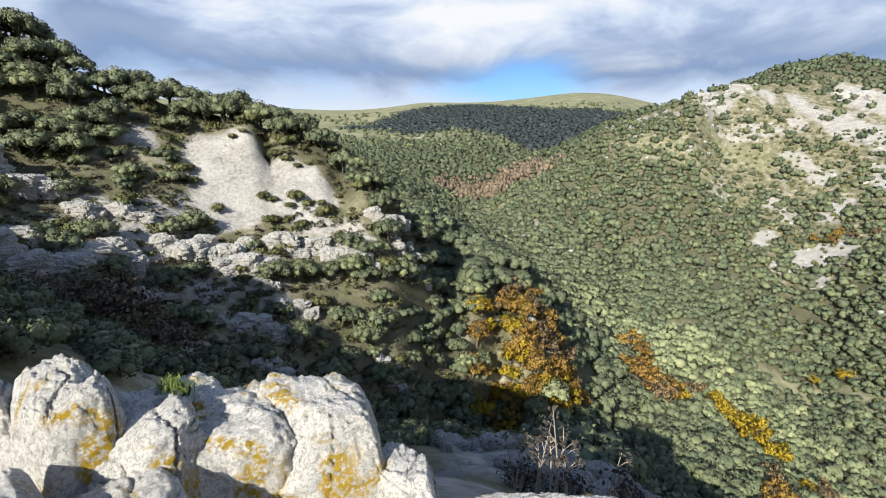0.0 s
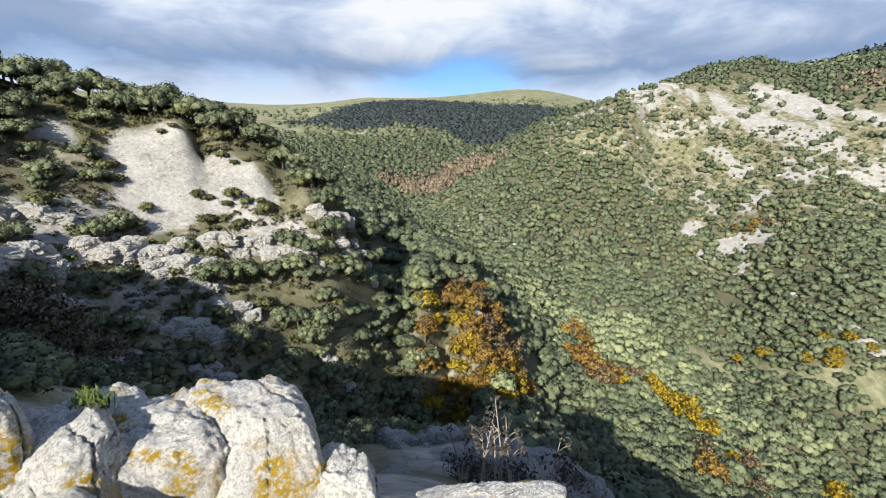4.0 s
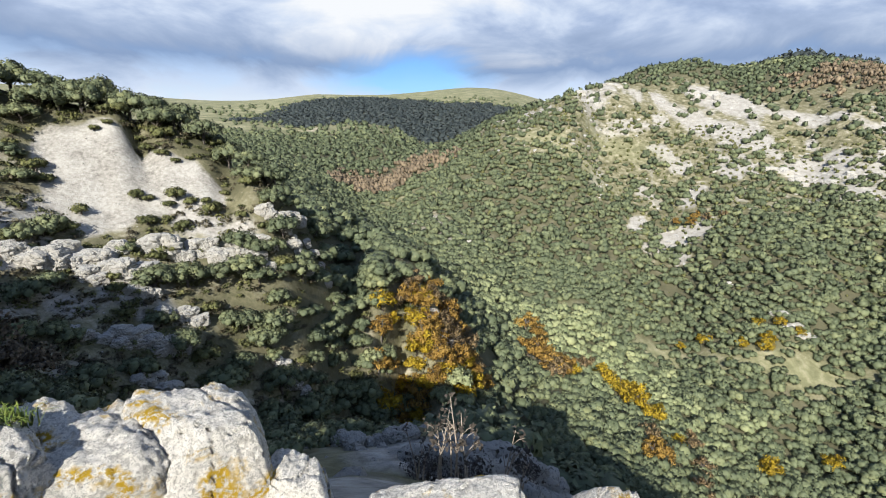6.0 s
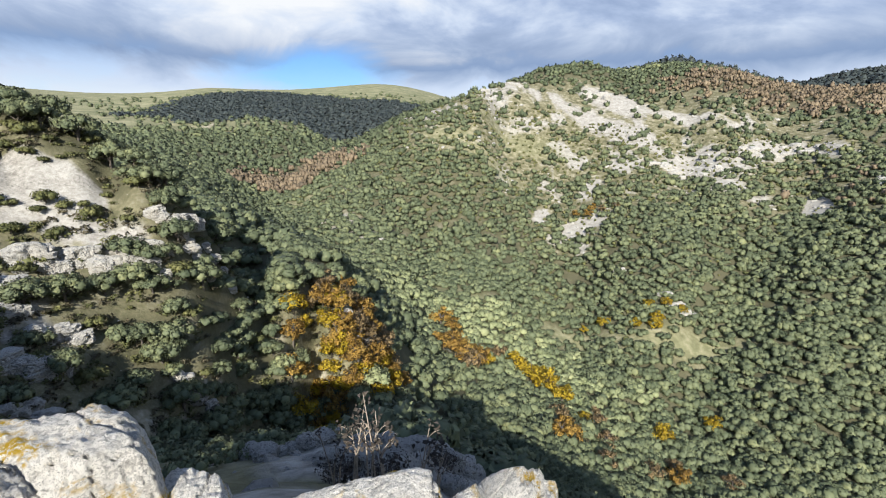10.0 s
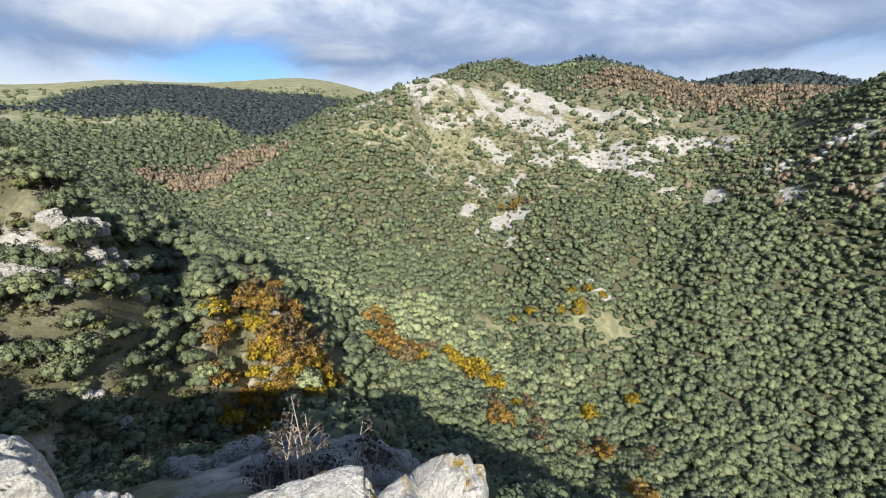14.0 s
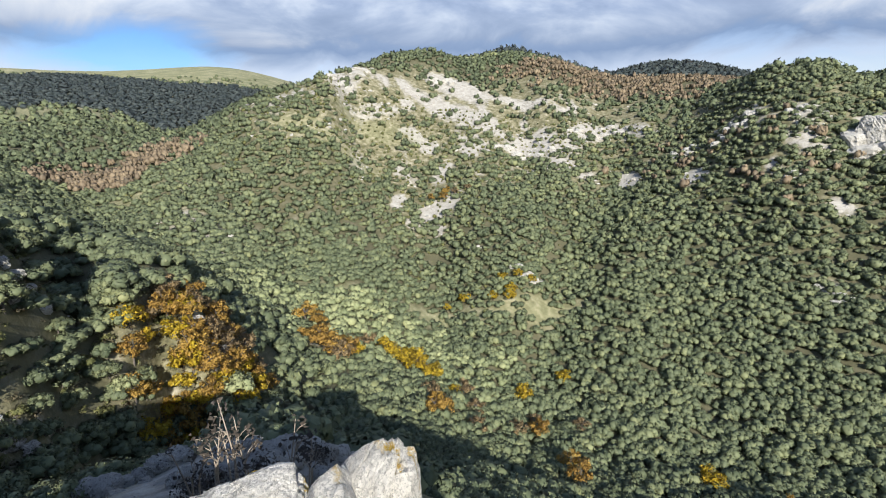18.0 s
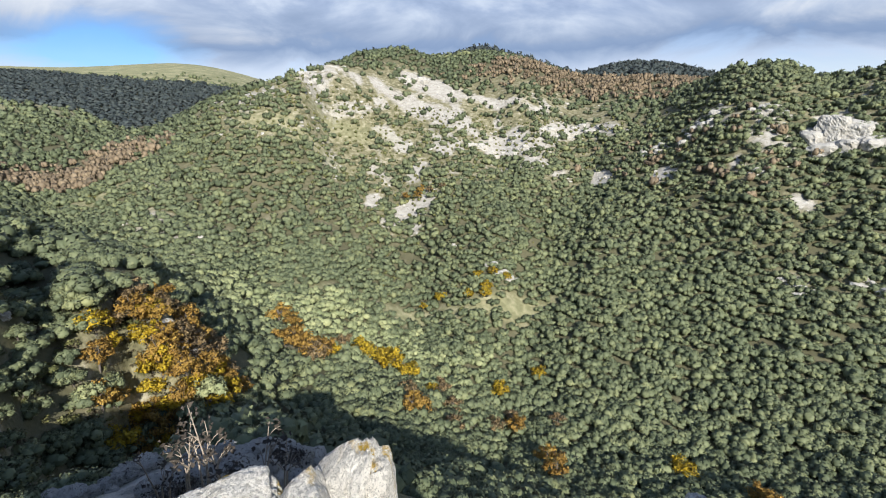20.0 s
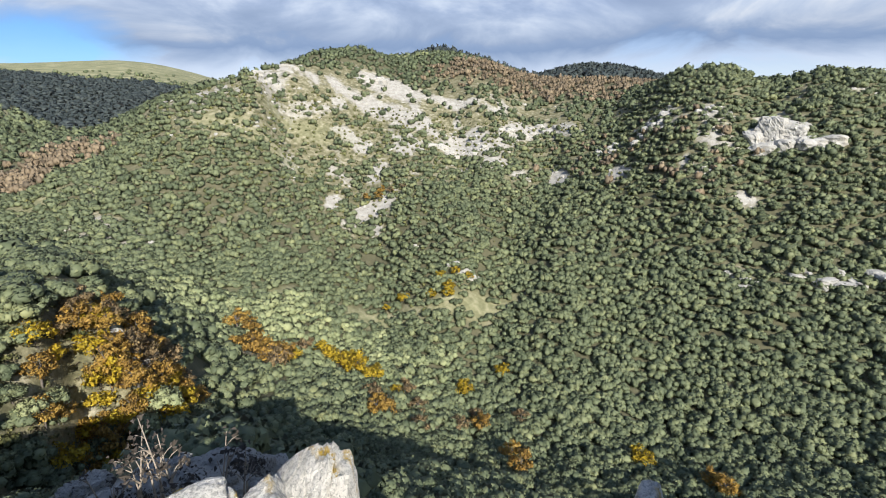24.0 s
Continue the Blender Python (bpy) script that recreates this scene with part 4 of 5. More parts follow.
# the autumn grove along the stream, of mixed kinds
x, y, rng = scatter(38, 70, -2, 24, 1.8, 35, 0.45)
m = inside(x, y, GROVE, 0.2) > 0.5
lot = rng.uniform(0, 0.62, x.size) + np.clip(0.62 - 0.036 * (y - 43), 0.0, 0.55)
rr = rng.uniform(1.5, 2.3, x.size)
for kinds, lo, hi, seed in ((tan_tree, -9, 0.36, 44), (orange_tree, 0.36, 0.66, 49), (yellow_tree, 0.66, 0.80, 45), (green_tree, 0.80, 9, 46)):
    pick_kind = m & (lot >= lo) & (lot < hi)
    plant(kinds, [(p, q, float(w_)) for p, q, w_ in zip(x[pick_kind], y[pick_kind], rr[pick_kind])], seed)
more = {"orange": [copy_thing(k, pose(0, 0, 0)) for k in orange_tree], "yellow": [copy_thing(k, pose(0, 0, 0)) for k in yellow_tree], "tan": [copy_thing(k, pose(0, 0, 0)) for k in tan_tree]}
plant(more["orange"], [(p, q, 1.35 * w_) for p, q, w_ in [(47.6, 116, 3.0), (49.7, 113, 2.6), (43.0, 96.5, 3.2), (45.9, 95.0, 3.3), (41.5, 99.5, 2.8), (48.2, 93.4, 2.8), (57.0, 72.2, 2.4), (59.5, 73.1, 2.6), (83.9, 65.3, 2.4), (92.8, 13.3, 2.4), (95.7, 15.6, 2.3), (71.2, 44.9, 2.4), (77.0, 51.7, 2.2), (154, 188, 2.2), (150, 193, 2.0), (157, 190, 2.0)]], 52)
plant(more["tan"], [(p, q, 1.35 * w_) for p, q, w_ in [(44.9, 91.7, 3.0), (75.1, 83.8, 2.6), (79.0, 68.2, 2.4), (65.3, 68.2, 2.4), (59.5, 105.3, 2.4), (94.6, 60.4, 2.2), (62, 80, 2.4), (72, 76, 2.4), (88, 70, 2.2), (160, 186, 2.2), (165, 182, 2.0)]], 53)
plant(more["yellow"], [(p, q, 1.35 * w_) for p, q, w_ in [(64.4, 103.4, 3.3), (67.3, 100.5, 3.5), (70.2, 96.6, 3.4), (71.2, 92.0, 3.0), (51.7, 97.5, 2.2), (70.2, 82.4, 2.2), (93.1, 79.0, 2.6), (110.7, 78.4, 2.2), (121.5, 111.2, 2.6), (114.1, 127.0, 2.2), (124.0, 113.1, 2.2), (97.5, 30.4, 2.8), (130.7, 116.0, 1.8), (126.8, 120.0, 1.8), (118.0, 116.0, 1.8), (134, 112, 1.6), (108, 130, 1.6)]], 54)


# ---- low scrub and loose stones of the near slope ----
def heap(name, label, category, x, y, size, templates, mat, seed, sink=0.3, unit=1.0):
    x, y, size = x * unit, y * unit, (size[0] * unit, size[1] * unit)
    rng = np.random.default_rng(seed)
    q = rng.uniform(*size, len(x))
    return wood(name, label, category, np.stack([x, y, land(x, y) - sink * q, q, rng.uniform(0.6, 1.1, len(x))], 1), templates, mat, (0, 1), seed)


TUFT = [crown(300 + k, 5, 130, 0.13, 0.9, core=False, hollow=0.85) for k in range(4)]
x, y, rng = scatter(9, 28, -48, 10, 0.36, 61)
dense = 0.70 + 0.9 * fractal(x, y, 3.0, 3, 71)
m = (rng.uniform(0, 1, x.size) < dense * (1 - scree_fan(x, y)))
half = rng.uniform(0, 1, x.size) < 0.45
heap("low_scrub", "low olive scrub and dry grass clumps between rocks", "scrub", x[m & half], y[m & half], (0.16, 0.45), TUFT, BOX, 62, unit=SLOPE)
heap("heather_scrub", "brown heather and dead scrub on the slope", "scrub", x[m & ~half], y[m & ~half], (0.14, 0.4), TUFT, HEATH, 63, unit=SLOPE)


def stone_template(seed):
    rng = np.random.default_rng(seed)
    v = ICO_V * (1 + rng.uniform(-0.3, 0.3, (12, 1))) * (1.0, rng.uniform(0.6, 0.9), rng.uniform(0.45, 0.7))
    return v, ICO_F, v


STONES = [stone_template(400 + k) for k in range(6)]
x, y, rng = scatter(9, 33, -48, 12, 0.34, 64)
m = rng.uniform(0, 1, x.size) < 0.03 + 0.3 * slope_bare(x, y)
heap("loose_stones", "pale limestone rubble strewn over the scree", "stones", x[m], y[m], (0.022, 0.075), STONES, BLUFF, 65, 0.2, SLOPE)
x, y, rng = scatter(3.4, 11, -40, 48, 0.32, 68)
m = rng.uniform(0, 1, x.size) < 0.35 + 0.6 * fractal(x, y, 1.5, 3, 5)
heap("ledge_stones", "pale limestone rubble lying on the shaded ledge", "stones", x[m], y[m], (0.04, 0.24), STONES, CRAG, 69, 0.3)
x, y, rng = scatter(120, 400, -10, 98, 3.0, 66)
m = rng.uniform(0, 1, x.size) < 0.6 * np.clip(bare_ground(x, y) * 1.3 - 0.3, 0, 1) * facing(x, y)
heap("hillside_stones", "pale limestone blocks on the opposite hillside", "stones", x[m], y[m], (0.5, 2.0), STONES, CRAG, 67, 0.3)


# ---- the boulders at the cliff's edge ----
def rock_mesh(name, half, mat, seed, cuts=31, square=4.5, rough=0.10, cracks=0.0, size=1.0, planes=9, keep=0.80, taper=1.0, shift=0.0):
    """A weathered block: a rounded cube with broken facets, pitted and fissured at three scales."""
    rng = np.random.default_rng(seed)
    bm = bmesh.new()
    bmesh.ops.create_cube(bm, size=2.0)
    bmesh.ops.subdivide_edges(bm, edges=bm.edges[:], cuts=cuts, use_grid_fill=True)
    off = Vector((seed * 7.3, seed * 3.1, seed * 5.7))
    facets = []
    for k in range(planes):
        n_ = Vector((rng.normal(), rng.normal(), rng.normal() * 0.8 + 0.3)).normalized()
        facets.append((n_, rng.uniform(keep, keep + 0.24)))
    for v in bm.verts:
        p = v.co.copy()
        p /= (abs(p.x) ** square + abs(p.y) ** square + abs(p.z) ** square) ** (1 / square)
        for n_, d_ in facets:
            over = p.dot(n_) - d_
            if over > 0:
                p -= n_ * over * 0.85
        q = Vector((p.x * half[0], p.y * half[1], p.z * half[2])) / size
        lump = noise.noise(q * 1.3 + off) * 0.9 + noise.noise(q * 2.9 + off) * 0.5
        pits = noise.fractal(q * 6.0 + off, 0.62, 2.1, 6) * 0.5 + abs(noise.noise(q * 13.0 + off)) * 0.16
        ridge = abs(noise.noise(q * Vector((1.1, 1.1, 0.5)) + off * 1.7))
        fissure = max(0.0, 0.022 - ridge) * 13.0
        beds = max(0.0, 0.03 - abs(noise.noise(Vector((q.x * 0.4, q.y * 0.4, q.z * 2.6)) + off * 0.6))) * 5.0
        d = 1 + rough * (lump + pits) - cracks * (fissure + beds)
        v.co = Vector((p.x * half[0], p.y * half[1], p.z * half[2])) * d
    for axis in range(3):
        lo, hi = min(v.co[axis] for v in bm.verts), max(v.co[axis] for v in bm.verts)
        for v in bm.verts:
            v.co[axis] = ((v.co[axis] - lo) / (hi - lo) * 2 - 1) * half[axis]
    for v in bm.verts:
        k = max(0.0, v.co.z / half[2])
        v.co.x = v.co.x * (1 - (1 - taper) * k ** 1.6) + shift * half[0] * k ** 1.6
    me = bpy.data.meshes.new(name)
    bm.to_mesh(me)
    bm.free()
    me.polygons.foreach_set("use_smooth", np.ones(len(me.polygons), bool))
    me.materials.append(mat)
    return me


def boulder(px, py, pz, hx, hy, hz, tx, ty, tz, taper, shift, seed):
    ob = new("boulder", rock_mesh("boulder", (hx, hy, hz), LIMESTONE, seed, 43, 6.0, 0.075, 0.40, 0.40, 7, 0.90, taper, shift))
    ob.matrix_world = pose(px, py, pz, tx, ty, tz)
    return tagged(ob, "weathered pale limestone boulder with orange lichen on the cliff edge", "boulder", "boulders on the cliff edge")


boulder(-1.82, 2.04, -1.54, 0.25, 0.35, 0.55, 0, -2, 42, 0.58, 0.1, 1)  # slab
boulder(-2.27, 2.10, -1.58, 0.17, 0.34, 0.50, 0, 0, 67, 0.7, 0, 2)  # edge
boulder(-1.63, 1.50, -1.55, 0.12, 0.27, 0.35, 0, 0, 57, 0.8, 0, 3)  # low_left
boulder(-1.52, 2.03, -1.66, 0.28, 0.30, 0.46, 0, 0, 37, 0.86, 0.10, 4)  # lichen
boulder(-1.55, 2.45, -1.86, 0.30, 0.24, 0.55, 0, 0, 32, 0.8, 0, 5)  # back
boulder(-1.25, 2.34, -1.86, 0.37, 0.38, 0.53, 0, 2, 26, 0.88, -0.06, 6)  # big
boulder(-0.80, 2.45, -1.88, 0.38, 0.34, 0.55, 0, 2, 17, 0.8, -0.1, 7)  # split
boulder(-0.29, 2.35, -2.15, 0.20, 0.27, 0.45, 0, 2, 7, 0.75, -0.1, 8)  # knob
boulder(-1.34, 1.62, -1.68, 0.26, 0.25, 0.32, 0, -2, 38, 0.8, 0.1, 9)  # front
boulder(0.45, 2.02, -2.13, 0.47, 0.27, 0.35, 0, -7, -13, 0.92, 0.05, 10)  # flat
boulder(0.97, 1.52, -1.81, 0.21, 0.22, 0.40, 0, 0, -32, 0.28, 0.42, 11)  # peak
boulder(1.09, 1.44, -1.80, 0.09, 0.16, 0.35, 0, 0, -37, 0.8, 0, 12)  # peak_end
boulder(0.77, 1.48, -1.72, 0.13, 0.20, 0.30, 0, 0, -27, 0.7, 0.2, 13)  # peak_low
boulder(1.75, 0.37, -1.72, 0.07, 0.14, 0.30, 0, 0, -78, 0.8, 0, 14)  # last


# ---- outcrops and crags of limestone ----

def noise_3d(p, seed):
    """Smooth value noise in space, about -0.5 to 0.5."""
    i_, f_ = np.floor(p), p - np.floor(p)
    f_ = f_ * f_ * (3 - 2 * f_)
    total = 0.0
    for dx in (0, 1):
        for dy in (0, 1):
            for dz in (0, 1):
                h = np.sin((i_[:, 0] + dx) * 127.1 + (i_[:, 1] + dy) * 311.7 + (i_[:, 2] + dz) * 191.3 + seed * 17.7) * 43758.5453
                h = h - np.floor(h)
                total = total + h * np.abs(1 - dx - f_[:, 0]) * np.abs(1 - dy - f_[:, 1]) * np.abs(1 - dz - f_[:, 2])
    return total - 0.5


@functools.lru_cache(None)
def block_grid(cuts):
    """The surface of a cube from -1 to 1 as one welded grid."""
    bm = bmesh.new()
    bmesh.ops.create_cube(bm, size=2.0)
    bmesh.ops.subdivide_edges(bm, edges=bm.edges[:], cuts=cuts, use_grid_fill=True)
    v, f = np.array([tuple(q.co) for q in bm.verts]), np.array([[q.index for q in face.verts] for face in bm.faces])
    bm.free()
    return v, f


def crag_mesh(half, mat, seed, cuts, bed, square=3.6, rough=0.25, crack=1.0, ledge=1.0):
    """A bedded limestone block: ledges of uneven reach, split by joints, with a broken surface."""
    rng = np.random.default_rng(seed)
    v, f = block_grid(cuts)
    p = v / (np.sum(np.abs(v) ** square, 1, keepdims=True) ** (1 / square))
    q = p * half
    tilt = np.array((rng.uniform(-0.25, 0.25), rng.uniform(-0.2, 0.2), 1.0))
    b = q @ tilt / bed + 1.3 * noise_3d(q / (bed * 3.0), seed) + seed
    layer, along = np.floor(b), b - np.floor(b)
    reach = np.sin(layer * 12.9898 + seed) * 0.5
    groove = np.exp(-(np.minimum(along, 1 - along) / 0.10) ** 2)
    c = (q @ np.array((0.8, 0.6, 0.1))) / (bed * 2.2) + 1.6 * noise_3d(q / (bed * 4.0), seed + 3) + layer * 0.37
    joint = np.exp(-((np.minimum(c - np.floor(c), 1 - (c - np.floor(c)))) / 0.07) ** 2)
    step = np.sin(np.floor(c) * 78.233 + layer * 3.1 + seed) * 0.5
    lumps = noise_3d(q / (bed * 2.6), seed + 5) + 0.6 * noise_3d(q / (bed * 1.1), seed + 6) + 0.45 * noise_3d(q / (bed * 0.42), seed + 7) + 0.30 * noise_3d(q / (bed * 0.2), seed + 8)
    k = 1 + rough * (ledge * (0.9 * reach + 0.7 * step) + 1.5 * lumps) - crack * (0.09 * groove + 0.11 * joint)
    return mesh_object("rock", q * np.stack([k, k, 1 + 0.5 * (k - 1)], -1), f, mat)


def outcrop(px, py, wide, high, seed, unit=1.0):
    """A broken crag: bedded blocks of several sizes side by side, sunk into the slope."""
    rng = np.random.default_rng(seed)
    px, py, wide, high = px * unit, py * unit, wide * unit, high * unit
    r = math.hypot(px, py)
    far_rock = r > 100
    count = 9 if far_rock else 7
    foot = tagged(new("limestone_outcrop"), "pale grey limestone crag breaking out of the wooded slope", "rock outcrop", "limestone outcrops")
    foot.matrix_world = pose(px, py, float(land(px, py)[0]))
    for k in range(count):
        w_ = wide * (rng.uniform(0.07, 0.17) if far_rock else rng.uniform(0.10, 0.22))
        h = high * (rng.uniform(0.14, 0.42) if far_rock else rng.uniform(0.25, 0.55))
        h = min(h, w_ * 0.95)
        u = (k - (count - 1) / 2) / count * wide * rng.uniform(0.85, 1.05)
        d = rng.uniform(-0.8, 1.2) * w_ * (2.0 if far_rock else 0.8)
        back = (px / r, py / r)
        ox, oy = u * back[1] + d * back[0], -u * back[0] + d * back[1]
        oz = float(land(px + ox, py + oy)[0]) - foot.location.z + h * (rng.uniform(-0.5, 0.1) if far_rock else rng.uniform(-0.1, 0.35))
        rock = part("rock", crag_mesh((w_, max(w_ * 0.8, h * 0.6), h), CRAG if far_rock else BLUFF, seed * 7 + k, 6 if far_rock else 17, max(w_, h) * (0.6 if far_rock else 0.36), rough=0.42 if far_rock else 0.25, crack=0.15 if far_rock else 1.0, ledge=0.3 if far_rock else 1.0), foot)
        rock.matrix_local = pose(ox, oy, oz, rng.uniform(-7, 7), rng.uniform(-8, 8), -math.degrees(math.atan2(px, py)) + rng.uniform(-35, 35))
    return foot


outcrop(-9.7, 18.0, 2.42, 1.31, 20, SLOPE)
outcrop(-8.7, 18.6, 2.30, 1.20, 21, SLOPE)
outcrop(-7.5, 18.1, 2.46, 1.48, 22, SLOPE)
outcrop(-6.8, 17.8, 1.11, 1.66, 23, SLOPE)
outcrop(-6.0, 20.2, 2.90, 2.26, 24, SLOPE)
outcrop(-4.8, 20.5, 1.84, 1.80, 25, SLOPE)
outcrop(-3.6, 20.9, 1.69, 0.68, 26, SLOPE)
outcrop(-2.5, 22.1, 1.99, 0.85, 27, SLOPE)
outcrop(-1.4, 23.2, 2.05, 1.01, 28, SLOPE)
outcrop(-3.9, 20.2, 2.33, 0.80, 29, SLOPE)
outcrop(-2.2, 22.0, 1.33, 0.71, 30, SLOPE)
outcrop(-15.3, 17.5, 3.41, 1.95, 31, SLOPE)
outcrop(-11.7, 13.2, 2.85, 1.69, 32, SLOPE)
outcrop(-11.5, 15.1, 3.30, 1.41, 33, SLOPE)
outcrop(-11.0, 15.8, 1.44, 1.03, 34, SLOPE)
outcrop(-12.5, 18.0, 2.43, 0.83, 35, SLOPE)
outcrop(-9.8, 14.6, 1.33, 0.57, 36, SLOPE)
outcrop(-10.8, 11.7, 1.79, 0.85, 137, SLOPE)
outcrop(-7.3, 15.3, 1.31, 1.13, 138, SLOPE)
outcrop(-6.2, 16.2, 2.04, 1.55, 139, SLOPE)
outcrop(-5.6, 17.6, 1.43, 0.82, 140, SLOPE)
outcrop(-5.5, 14.4, 1.25, 1.07, 141, SLOPE)
outcrop(-2.0, 18.2, 1.77, 0.87, 143, SLOPE)
outcrop(4.7, 25.2, 2.26, 1.29, 145, SLOPE)
outcrop(37.2, 167.0, 11.48, 12.30, 37)
outcrop(52.0, 181.9, 9.08, 5.32, 38)
outcrop(30.2, 213.1, 6.77, 3.23, 39)
outcrop(35.7, 159.2, 3.98, 4.51, 40)
outcrop(133.7, 142.1, 4.63, 7.77, 41)
outcrop(135.2, 115.7, 11.93, 11.82, 42)
outcrop(40.7, 147.4, 2.20, 4.29, 43)
outcrop(258.8, 39.3, 34, 15, 44)
cliff = tagged(new("limestone_cliff"), "tall sunlit limestone cliff face above the wooded slope", "cliff")
cliff.matrix_world = pose(262.0, 45.5, float(land(262.0, 45.5)[0]))
for ox, oy, oz, size_, seed in ((0, 0, 1.0, (5, 5.5, 8.0), 46), (1.0, -8, 1.5, (5, 5, 4.5), 47), (-0.5, 6.5, -2.5, (5, 4, 6), 49)):
    block = part("rock", crag_mesh(size_, CRAG, seed, 21, 2.4, 7.0, 0.22, 0.15, 0.25), cliff)
    block.matrix_local = pose(ox, oy, oz, 0, 0, seed * 3 - 140)
outcrop(258.8, 87.3, 8.76, 14.37, 46)
outcrop(262.3, 98.3, 15.93, 10.47, 47)
outcrop(260.8, 118.6, 14.08, 7.87, 48)
outcrop(266.3, 70.4, 18.33, 5.59, 49)
outcrop(181.2, 32.2, 10.07, 5.44, 50)
outcrop(191.5, 12.9, 14.09, 4.41, 51)
outcrop(196.8, -0.1, 28.95, 6.86, 52)
outcrop(228.8, 61.0, 7.81, 5.33, 53)
outcrop(158.5, 300.7, 16.81, 8.90, 54)
outcrop(190.1, 323.1, 13.69, 4.16, 55)
outcrop(238.8, 298.6, 24.68, 8.79, 56)
outcrop(218.9, 204.5, 18.13, 8.35, 57)
outcrop(232.8, 188.6, 12.99, 10.77, 58)
outcrop(265.0, 186.5, 20.67, 7.54, 59)
outcrop(283.9, 176.3, 19.75, 6.87, 60)
outcrop(24.3, 120.9, 3.43, 3.58, 61)
outcrop(41.1, 147.3, 2.66, 4.63, 62)
outcrop(146.1, -6.2, 3.63, 3.18, 63)

# unseen block added behind the viewer, to cast the lookout's square-cornered shadow
lookout = tagged(new("lookout_rock", crag_mesh((1.9, 0.9, 2.6), LIMESTONE, 77, 15, 0.9, 9.0, 0.06)), "unseen limestone block added behind the viewer to cast a square-cornered shadow", "boulder")
lookout.matrix_world = pose(0.45, -3.2, -2.0, 0, 0, -25.5)
for px, py, wide, high, seed in ((2.0, 6.0, 1.4, 0.5, 91), (3.0, 5.6, 1.2, 0.5, 92), (3.0, 6.6, 1.2, 0.5, 94), (1.2, 5.4, 1.2, 0.5, 95), (2.2, 5.0, 1.0, 0.4, 96), (0.4, 6.4, 1.2, 0.5, 97)):
    outcrop(px, py, wide, high, seed)

# ---- dead stems and grass on the ledge ----
def dead_stem(px, py, top, lean, seed):
    """A dry, forked flower stalk with shrivelled leaves, rooted in the ledge."""
    rng = np.random.default_rng(seed)
    foot = tagged(new("dead_stalk"), "dry forked stalk with shrivelled brown leaves on the ledge", "dead plant", "dead stalks on the ledge")
    pz = float(land(px, py)[0])
    foot.matrix_world = pose(px, py, pz - 0.03)
    h = top - pz
    tips = []
    for k in range(3):
        a = rng.uniform(0, 6.28)
        base = Vector((rng.uniform(-0.04, 0.04), rng.uniform(-0.04, 0.04), 0))
        mid = base + Vector((math.cos(a) * 0.04 + lean * 0.4, math.sin(a) * 0.04, h * rng.uniform(0.4, 0.55)))
        tip = base + Vector((math.cos(a) * 0.12 + lean, math.sin(a) * 0.12, h * (1.0 if k == 0 else rng.uniform(0.6, 0.9))))
        v, f = tube([base, mid, tip], [0.011, 0.008, 0.004], 6)
        part("stem", mesh_object("stem", v, f, DEAD, smooth=True), foot)
        tips.append(tip)
        for q in range(3):
            s0 = mid.lerp(tip, rng.uniform(0.1, 0.8))
            a2 = a + rng.uniform(-2.5, 2.5)
            e = s0 + Vector((math.cos(a2) * 0.12, math.sin(a2) * 0.12, rng.uniform(0.06, 0.16)))
            v, f = tube([s0, s0.lerp(e, 0.5) + Vector((0, 0, 0.02)), e], [0.006, 0.004, 0.0025], 5)
            part("twig", mesh_object("twig", v, f, DEAD, smooth=True), foot)
            tips.append(e)
    pts = np.array([t_ + Vector(rng.normal(0, 0.028, 3)) for t_ in tips for _ in range(5)])
    v, f = cards(pts, rng.normal(0, 1, pts.shape), 0.026, rng, 0.5)
    part("dried_leaves", mesh_object("dried_leaves", v, f, BARE, rng.uniform(0, 1, len(v))), foot, "curled brown leaves")
    return foot


dead_stem(0.98, 4.05, -2.36, 0.02, 1)
dead_stem(1.10, 3.95, -2.62, -0.03, 2)
dead_stem(0.86, 4.2, -2.60, 0.05, 3)
dead_stem(1.38, 3.9, -2.75, 0.04, 4)
dead_stem(1.75, 4.4, -3.25, 0.03, 5)
dead_stem(0.70, 4.5, -2.95, -0.02, 6)
grey_shrub = [tree_kind("grey_dead_shrub", "small dark leafless shrub on the pale ledge", "shrub", BARE, 280, 7, 700, 0.05, 1.1, 0.0, core=False, hollow=0.95, branches=12)]
plant(grey_shrub, [(1.25, 4.5, 0.42), (0.85, 4.9, 0.34), (2.3, 5.4, 0.3)], 50)


x, y, rng = scatter(5.2, 15, -56, 13, 1.0, 81, 0.4)
m = (rng.uniform(0, 1, x.size) < 0.9) & (x > -1.4 * y) & (oval(x, y, 1.6, 6.2, 1.6, 1.3) < 0.3)
plant([copy_thing(k, pose(0, 0, 0)) for k in oak_bush], [(p, q, float(rng.uniform(0.30, 0.5) * np.clip(np.hypot(p, q) / 8, 1, 1.6))) for p, q in zip(x[m], y[m])], 82)
x, y, rng = scatter(5.6, 13, -60, -37, 0.95, 93, 0.4)
plant([copy_thing(k, pose(0, 0, 0)) for k in oak_bush], [(p, q, float(rng.uniform(0.4, 0.65))) for p, q in zip(x, y)], 94)
x, y, rng = scatter(15, 30, -56, 13, 1.9, 87, 0.4)
m = (rng.uniform(0, 1, x.size) < 0.85) & (land(x, y) < -0.12 * np.hypot(x, y))
plant([copy_thing(k, pose(0, 0, 0)) for k in oak_bush], [(p, q, float(rng.uniform(0.8, 1.5))) for p, q in zip(x[m], y[m])], 88)
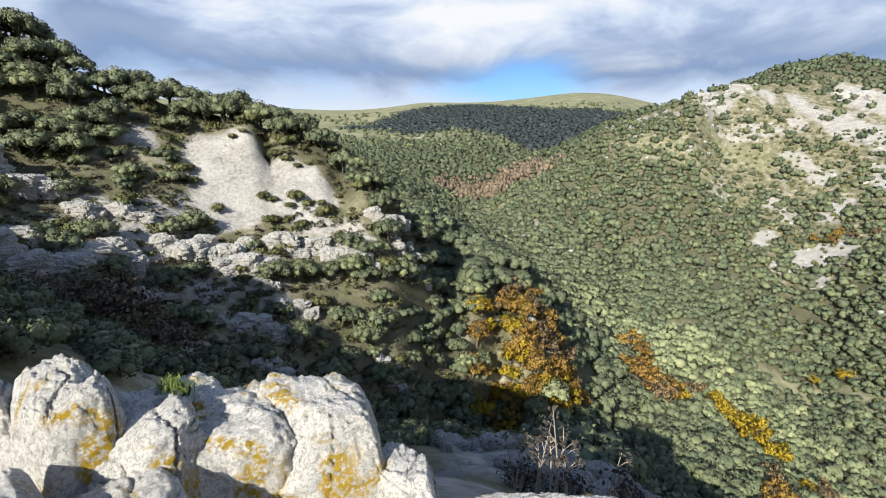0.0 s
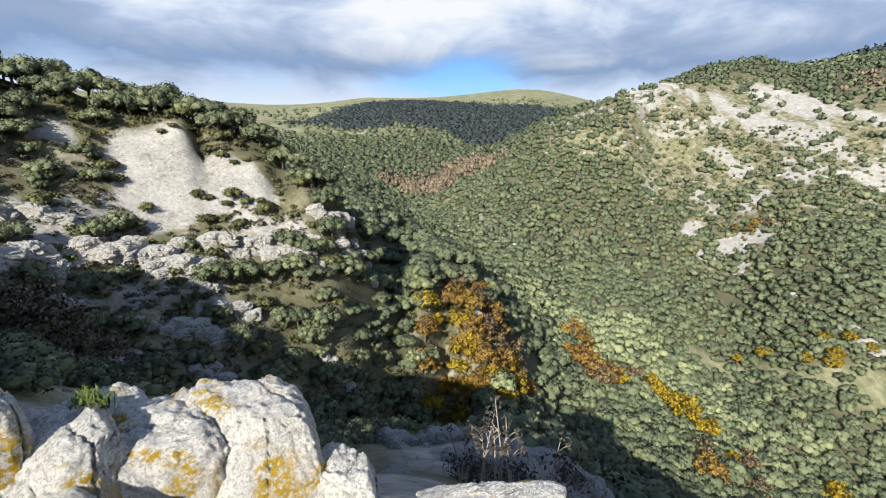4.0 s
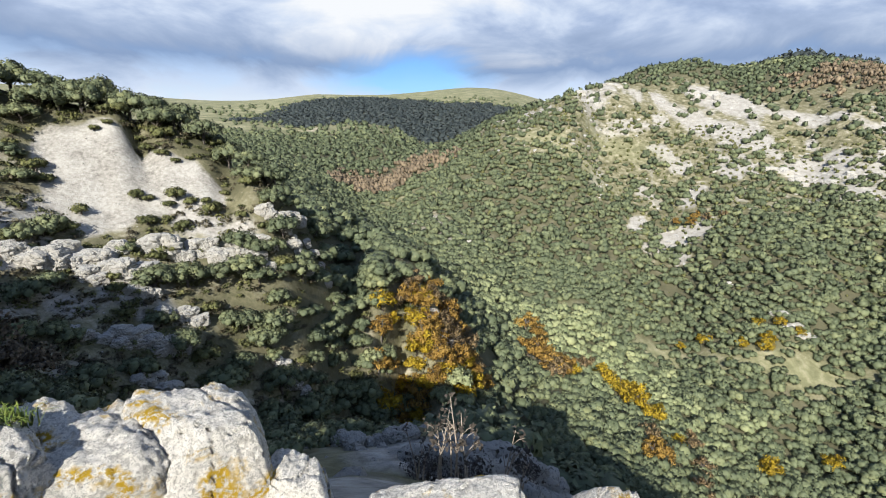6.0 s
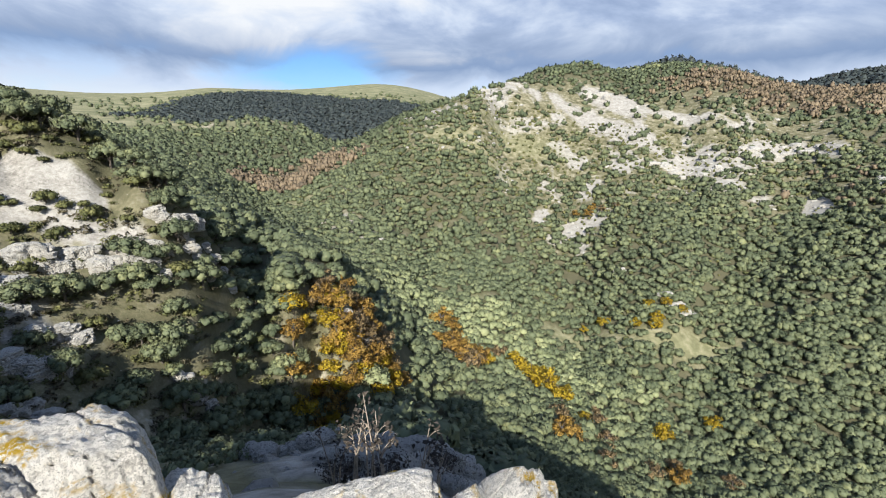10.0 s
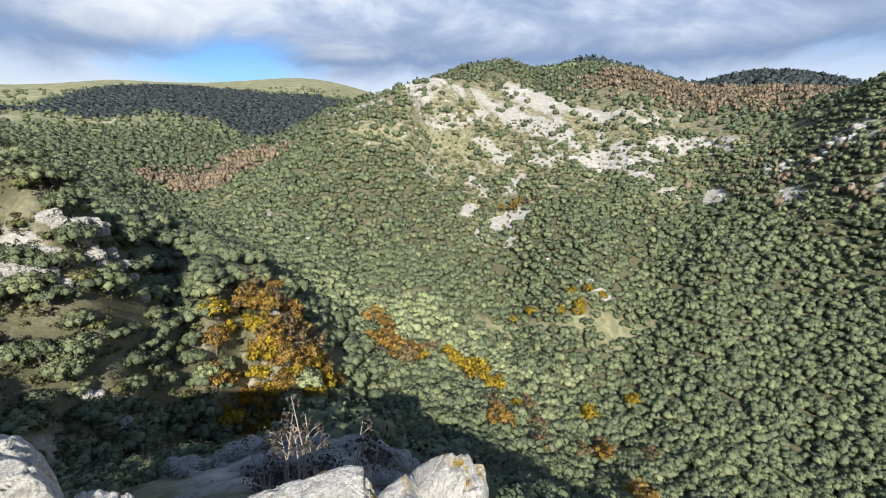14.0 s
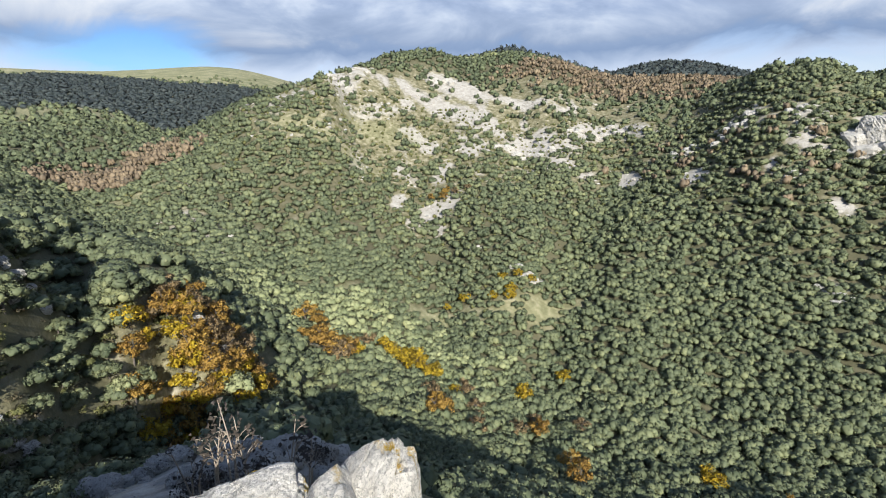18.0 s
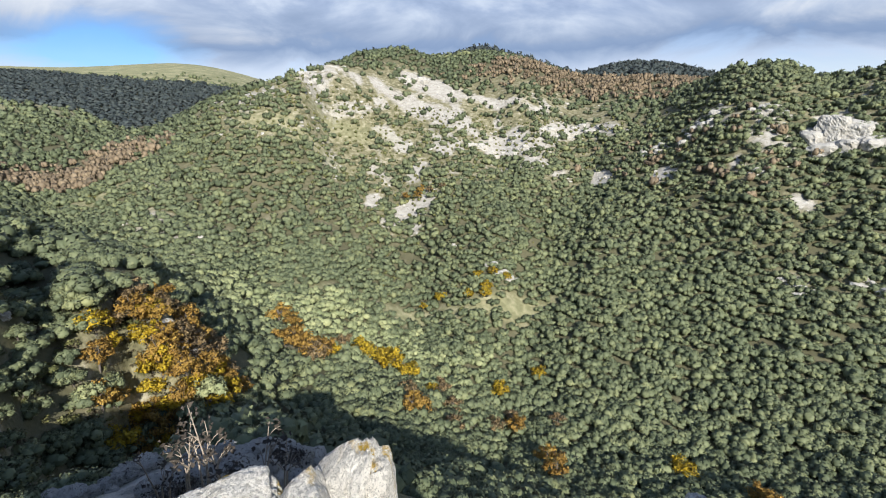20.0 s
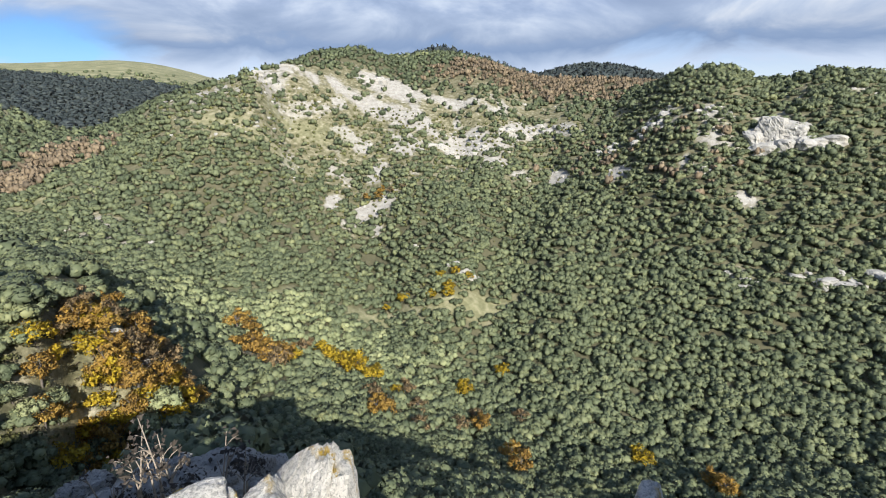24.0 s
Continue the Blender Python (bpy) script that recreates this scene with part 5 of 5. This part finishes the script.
# young oaks that fill the gully and the slope under the ledge
x, y, rng = scatter(16, 25, -10, 6, 0.85, 89, 0.4)
m = (rng.uniform(0, 1, x.size) < 0.9) & (x > -0.12 * y) & (inside(x * SLOPE, y * SLOPE, GROVE, 0.5) < 0.3)
wood("gully_oak_wood", "rounded grey-green holm oaks crowding the gully", "wood", spots_of(x[m] * SLOPE, y[m] * SLOPE, slice(None), rng, 1.2, 2.0), CLOSE, OAK, (0.0, 0.9), 90)
x, y, rng = scatter(7.5, 26, 13, 55, 1.35, 83, 0.4)
m = (rng.uniform(0, 1, x.size) < 0.9) & ((np.hypot(x, y) > 15) | (x < 0.7 * y))
wood("ledge_oak_scrub", "dark holm oak scrub on the shaded slope under the ledge", "scrub", spots_of(x, y, m, rng, 0.8, 1.3), CLOSE, OAK, (0.0, 0.7), 84)
x, y, rng = scatter(24, 64, 1, 75, 2.6, 85, 0.4)
a, r = np.degrees(np.arctan2(x, y)), np.hypot(x, y)
m = (rng.uniform(0, 1, x.size) < 0.95) & (inside(x, y, GROVE, 0.5) < 0.3) & ((a > 13) | (r > 36))
wood("streamside_oak_wood", "mixed green holm oaks above the stream", "wood", spots_of(x, y, m, rng, 1.4, 2.2), CLOSE, OAK, (0.1, 1.0), 86)


def grass_tuft(px, py, pz, size, count, seed):
    rng = np.random.default_rng(seed)
    vs, fs = [], []
    for k in range(count):
        a, lean = rng.uniform(0, 6.28), rng.uniform(0.1, 0.9)
        h = size * rng.uniform(0.5, 1.0)
        d = Vector((math.cos(a), math.sin(a), 0))
        side = Vector((-d.y, d.x, 0)) * 0.0035
        b0 = Vector((rng.normal(0, size * 0.22), rng.normal(0, size * 0.14), 0))
        m1 = b0 + d * h * lean * 0.4 + Vector((0, 0, h * 0.65))
        t1 = b0 + d * h * lean + Vector((0, 0, h * (0.95 - lean * 0.45)))
        n0 = len(vs)
        vs += [b0 - side, b0 + side, m1 + side * 0.8, m1 - side * 0.8, t1]
        fs += [(n0, n0 + 1, n0 + 2), (n0, n0 + 2, n0 + 3), (n0 + 3, n0 + 2, n0 + 4)]
    me = mesh_object("grass_tuft", np.array([tuple(v) for v in vs]), np.array(fs), GRASS, np.repeat(rng.uniform(0, 1, count), 5))
    ob = new("grass_tuft", me)
    ob.matrix_world = pose(px, py, pz)
    return tagged(ob, "green grass tuft growing from a crack between boulders", "grass", "grass tufts in the cracks")


grass_tuft(-1.44, 2.24, -1.27, 0.15, 170, 1)
grass_tuft(-1.36, 2.10, -1.40, 0.13, 110, 2)
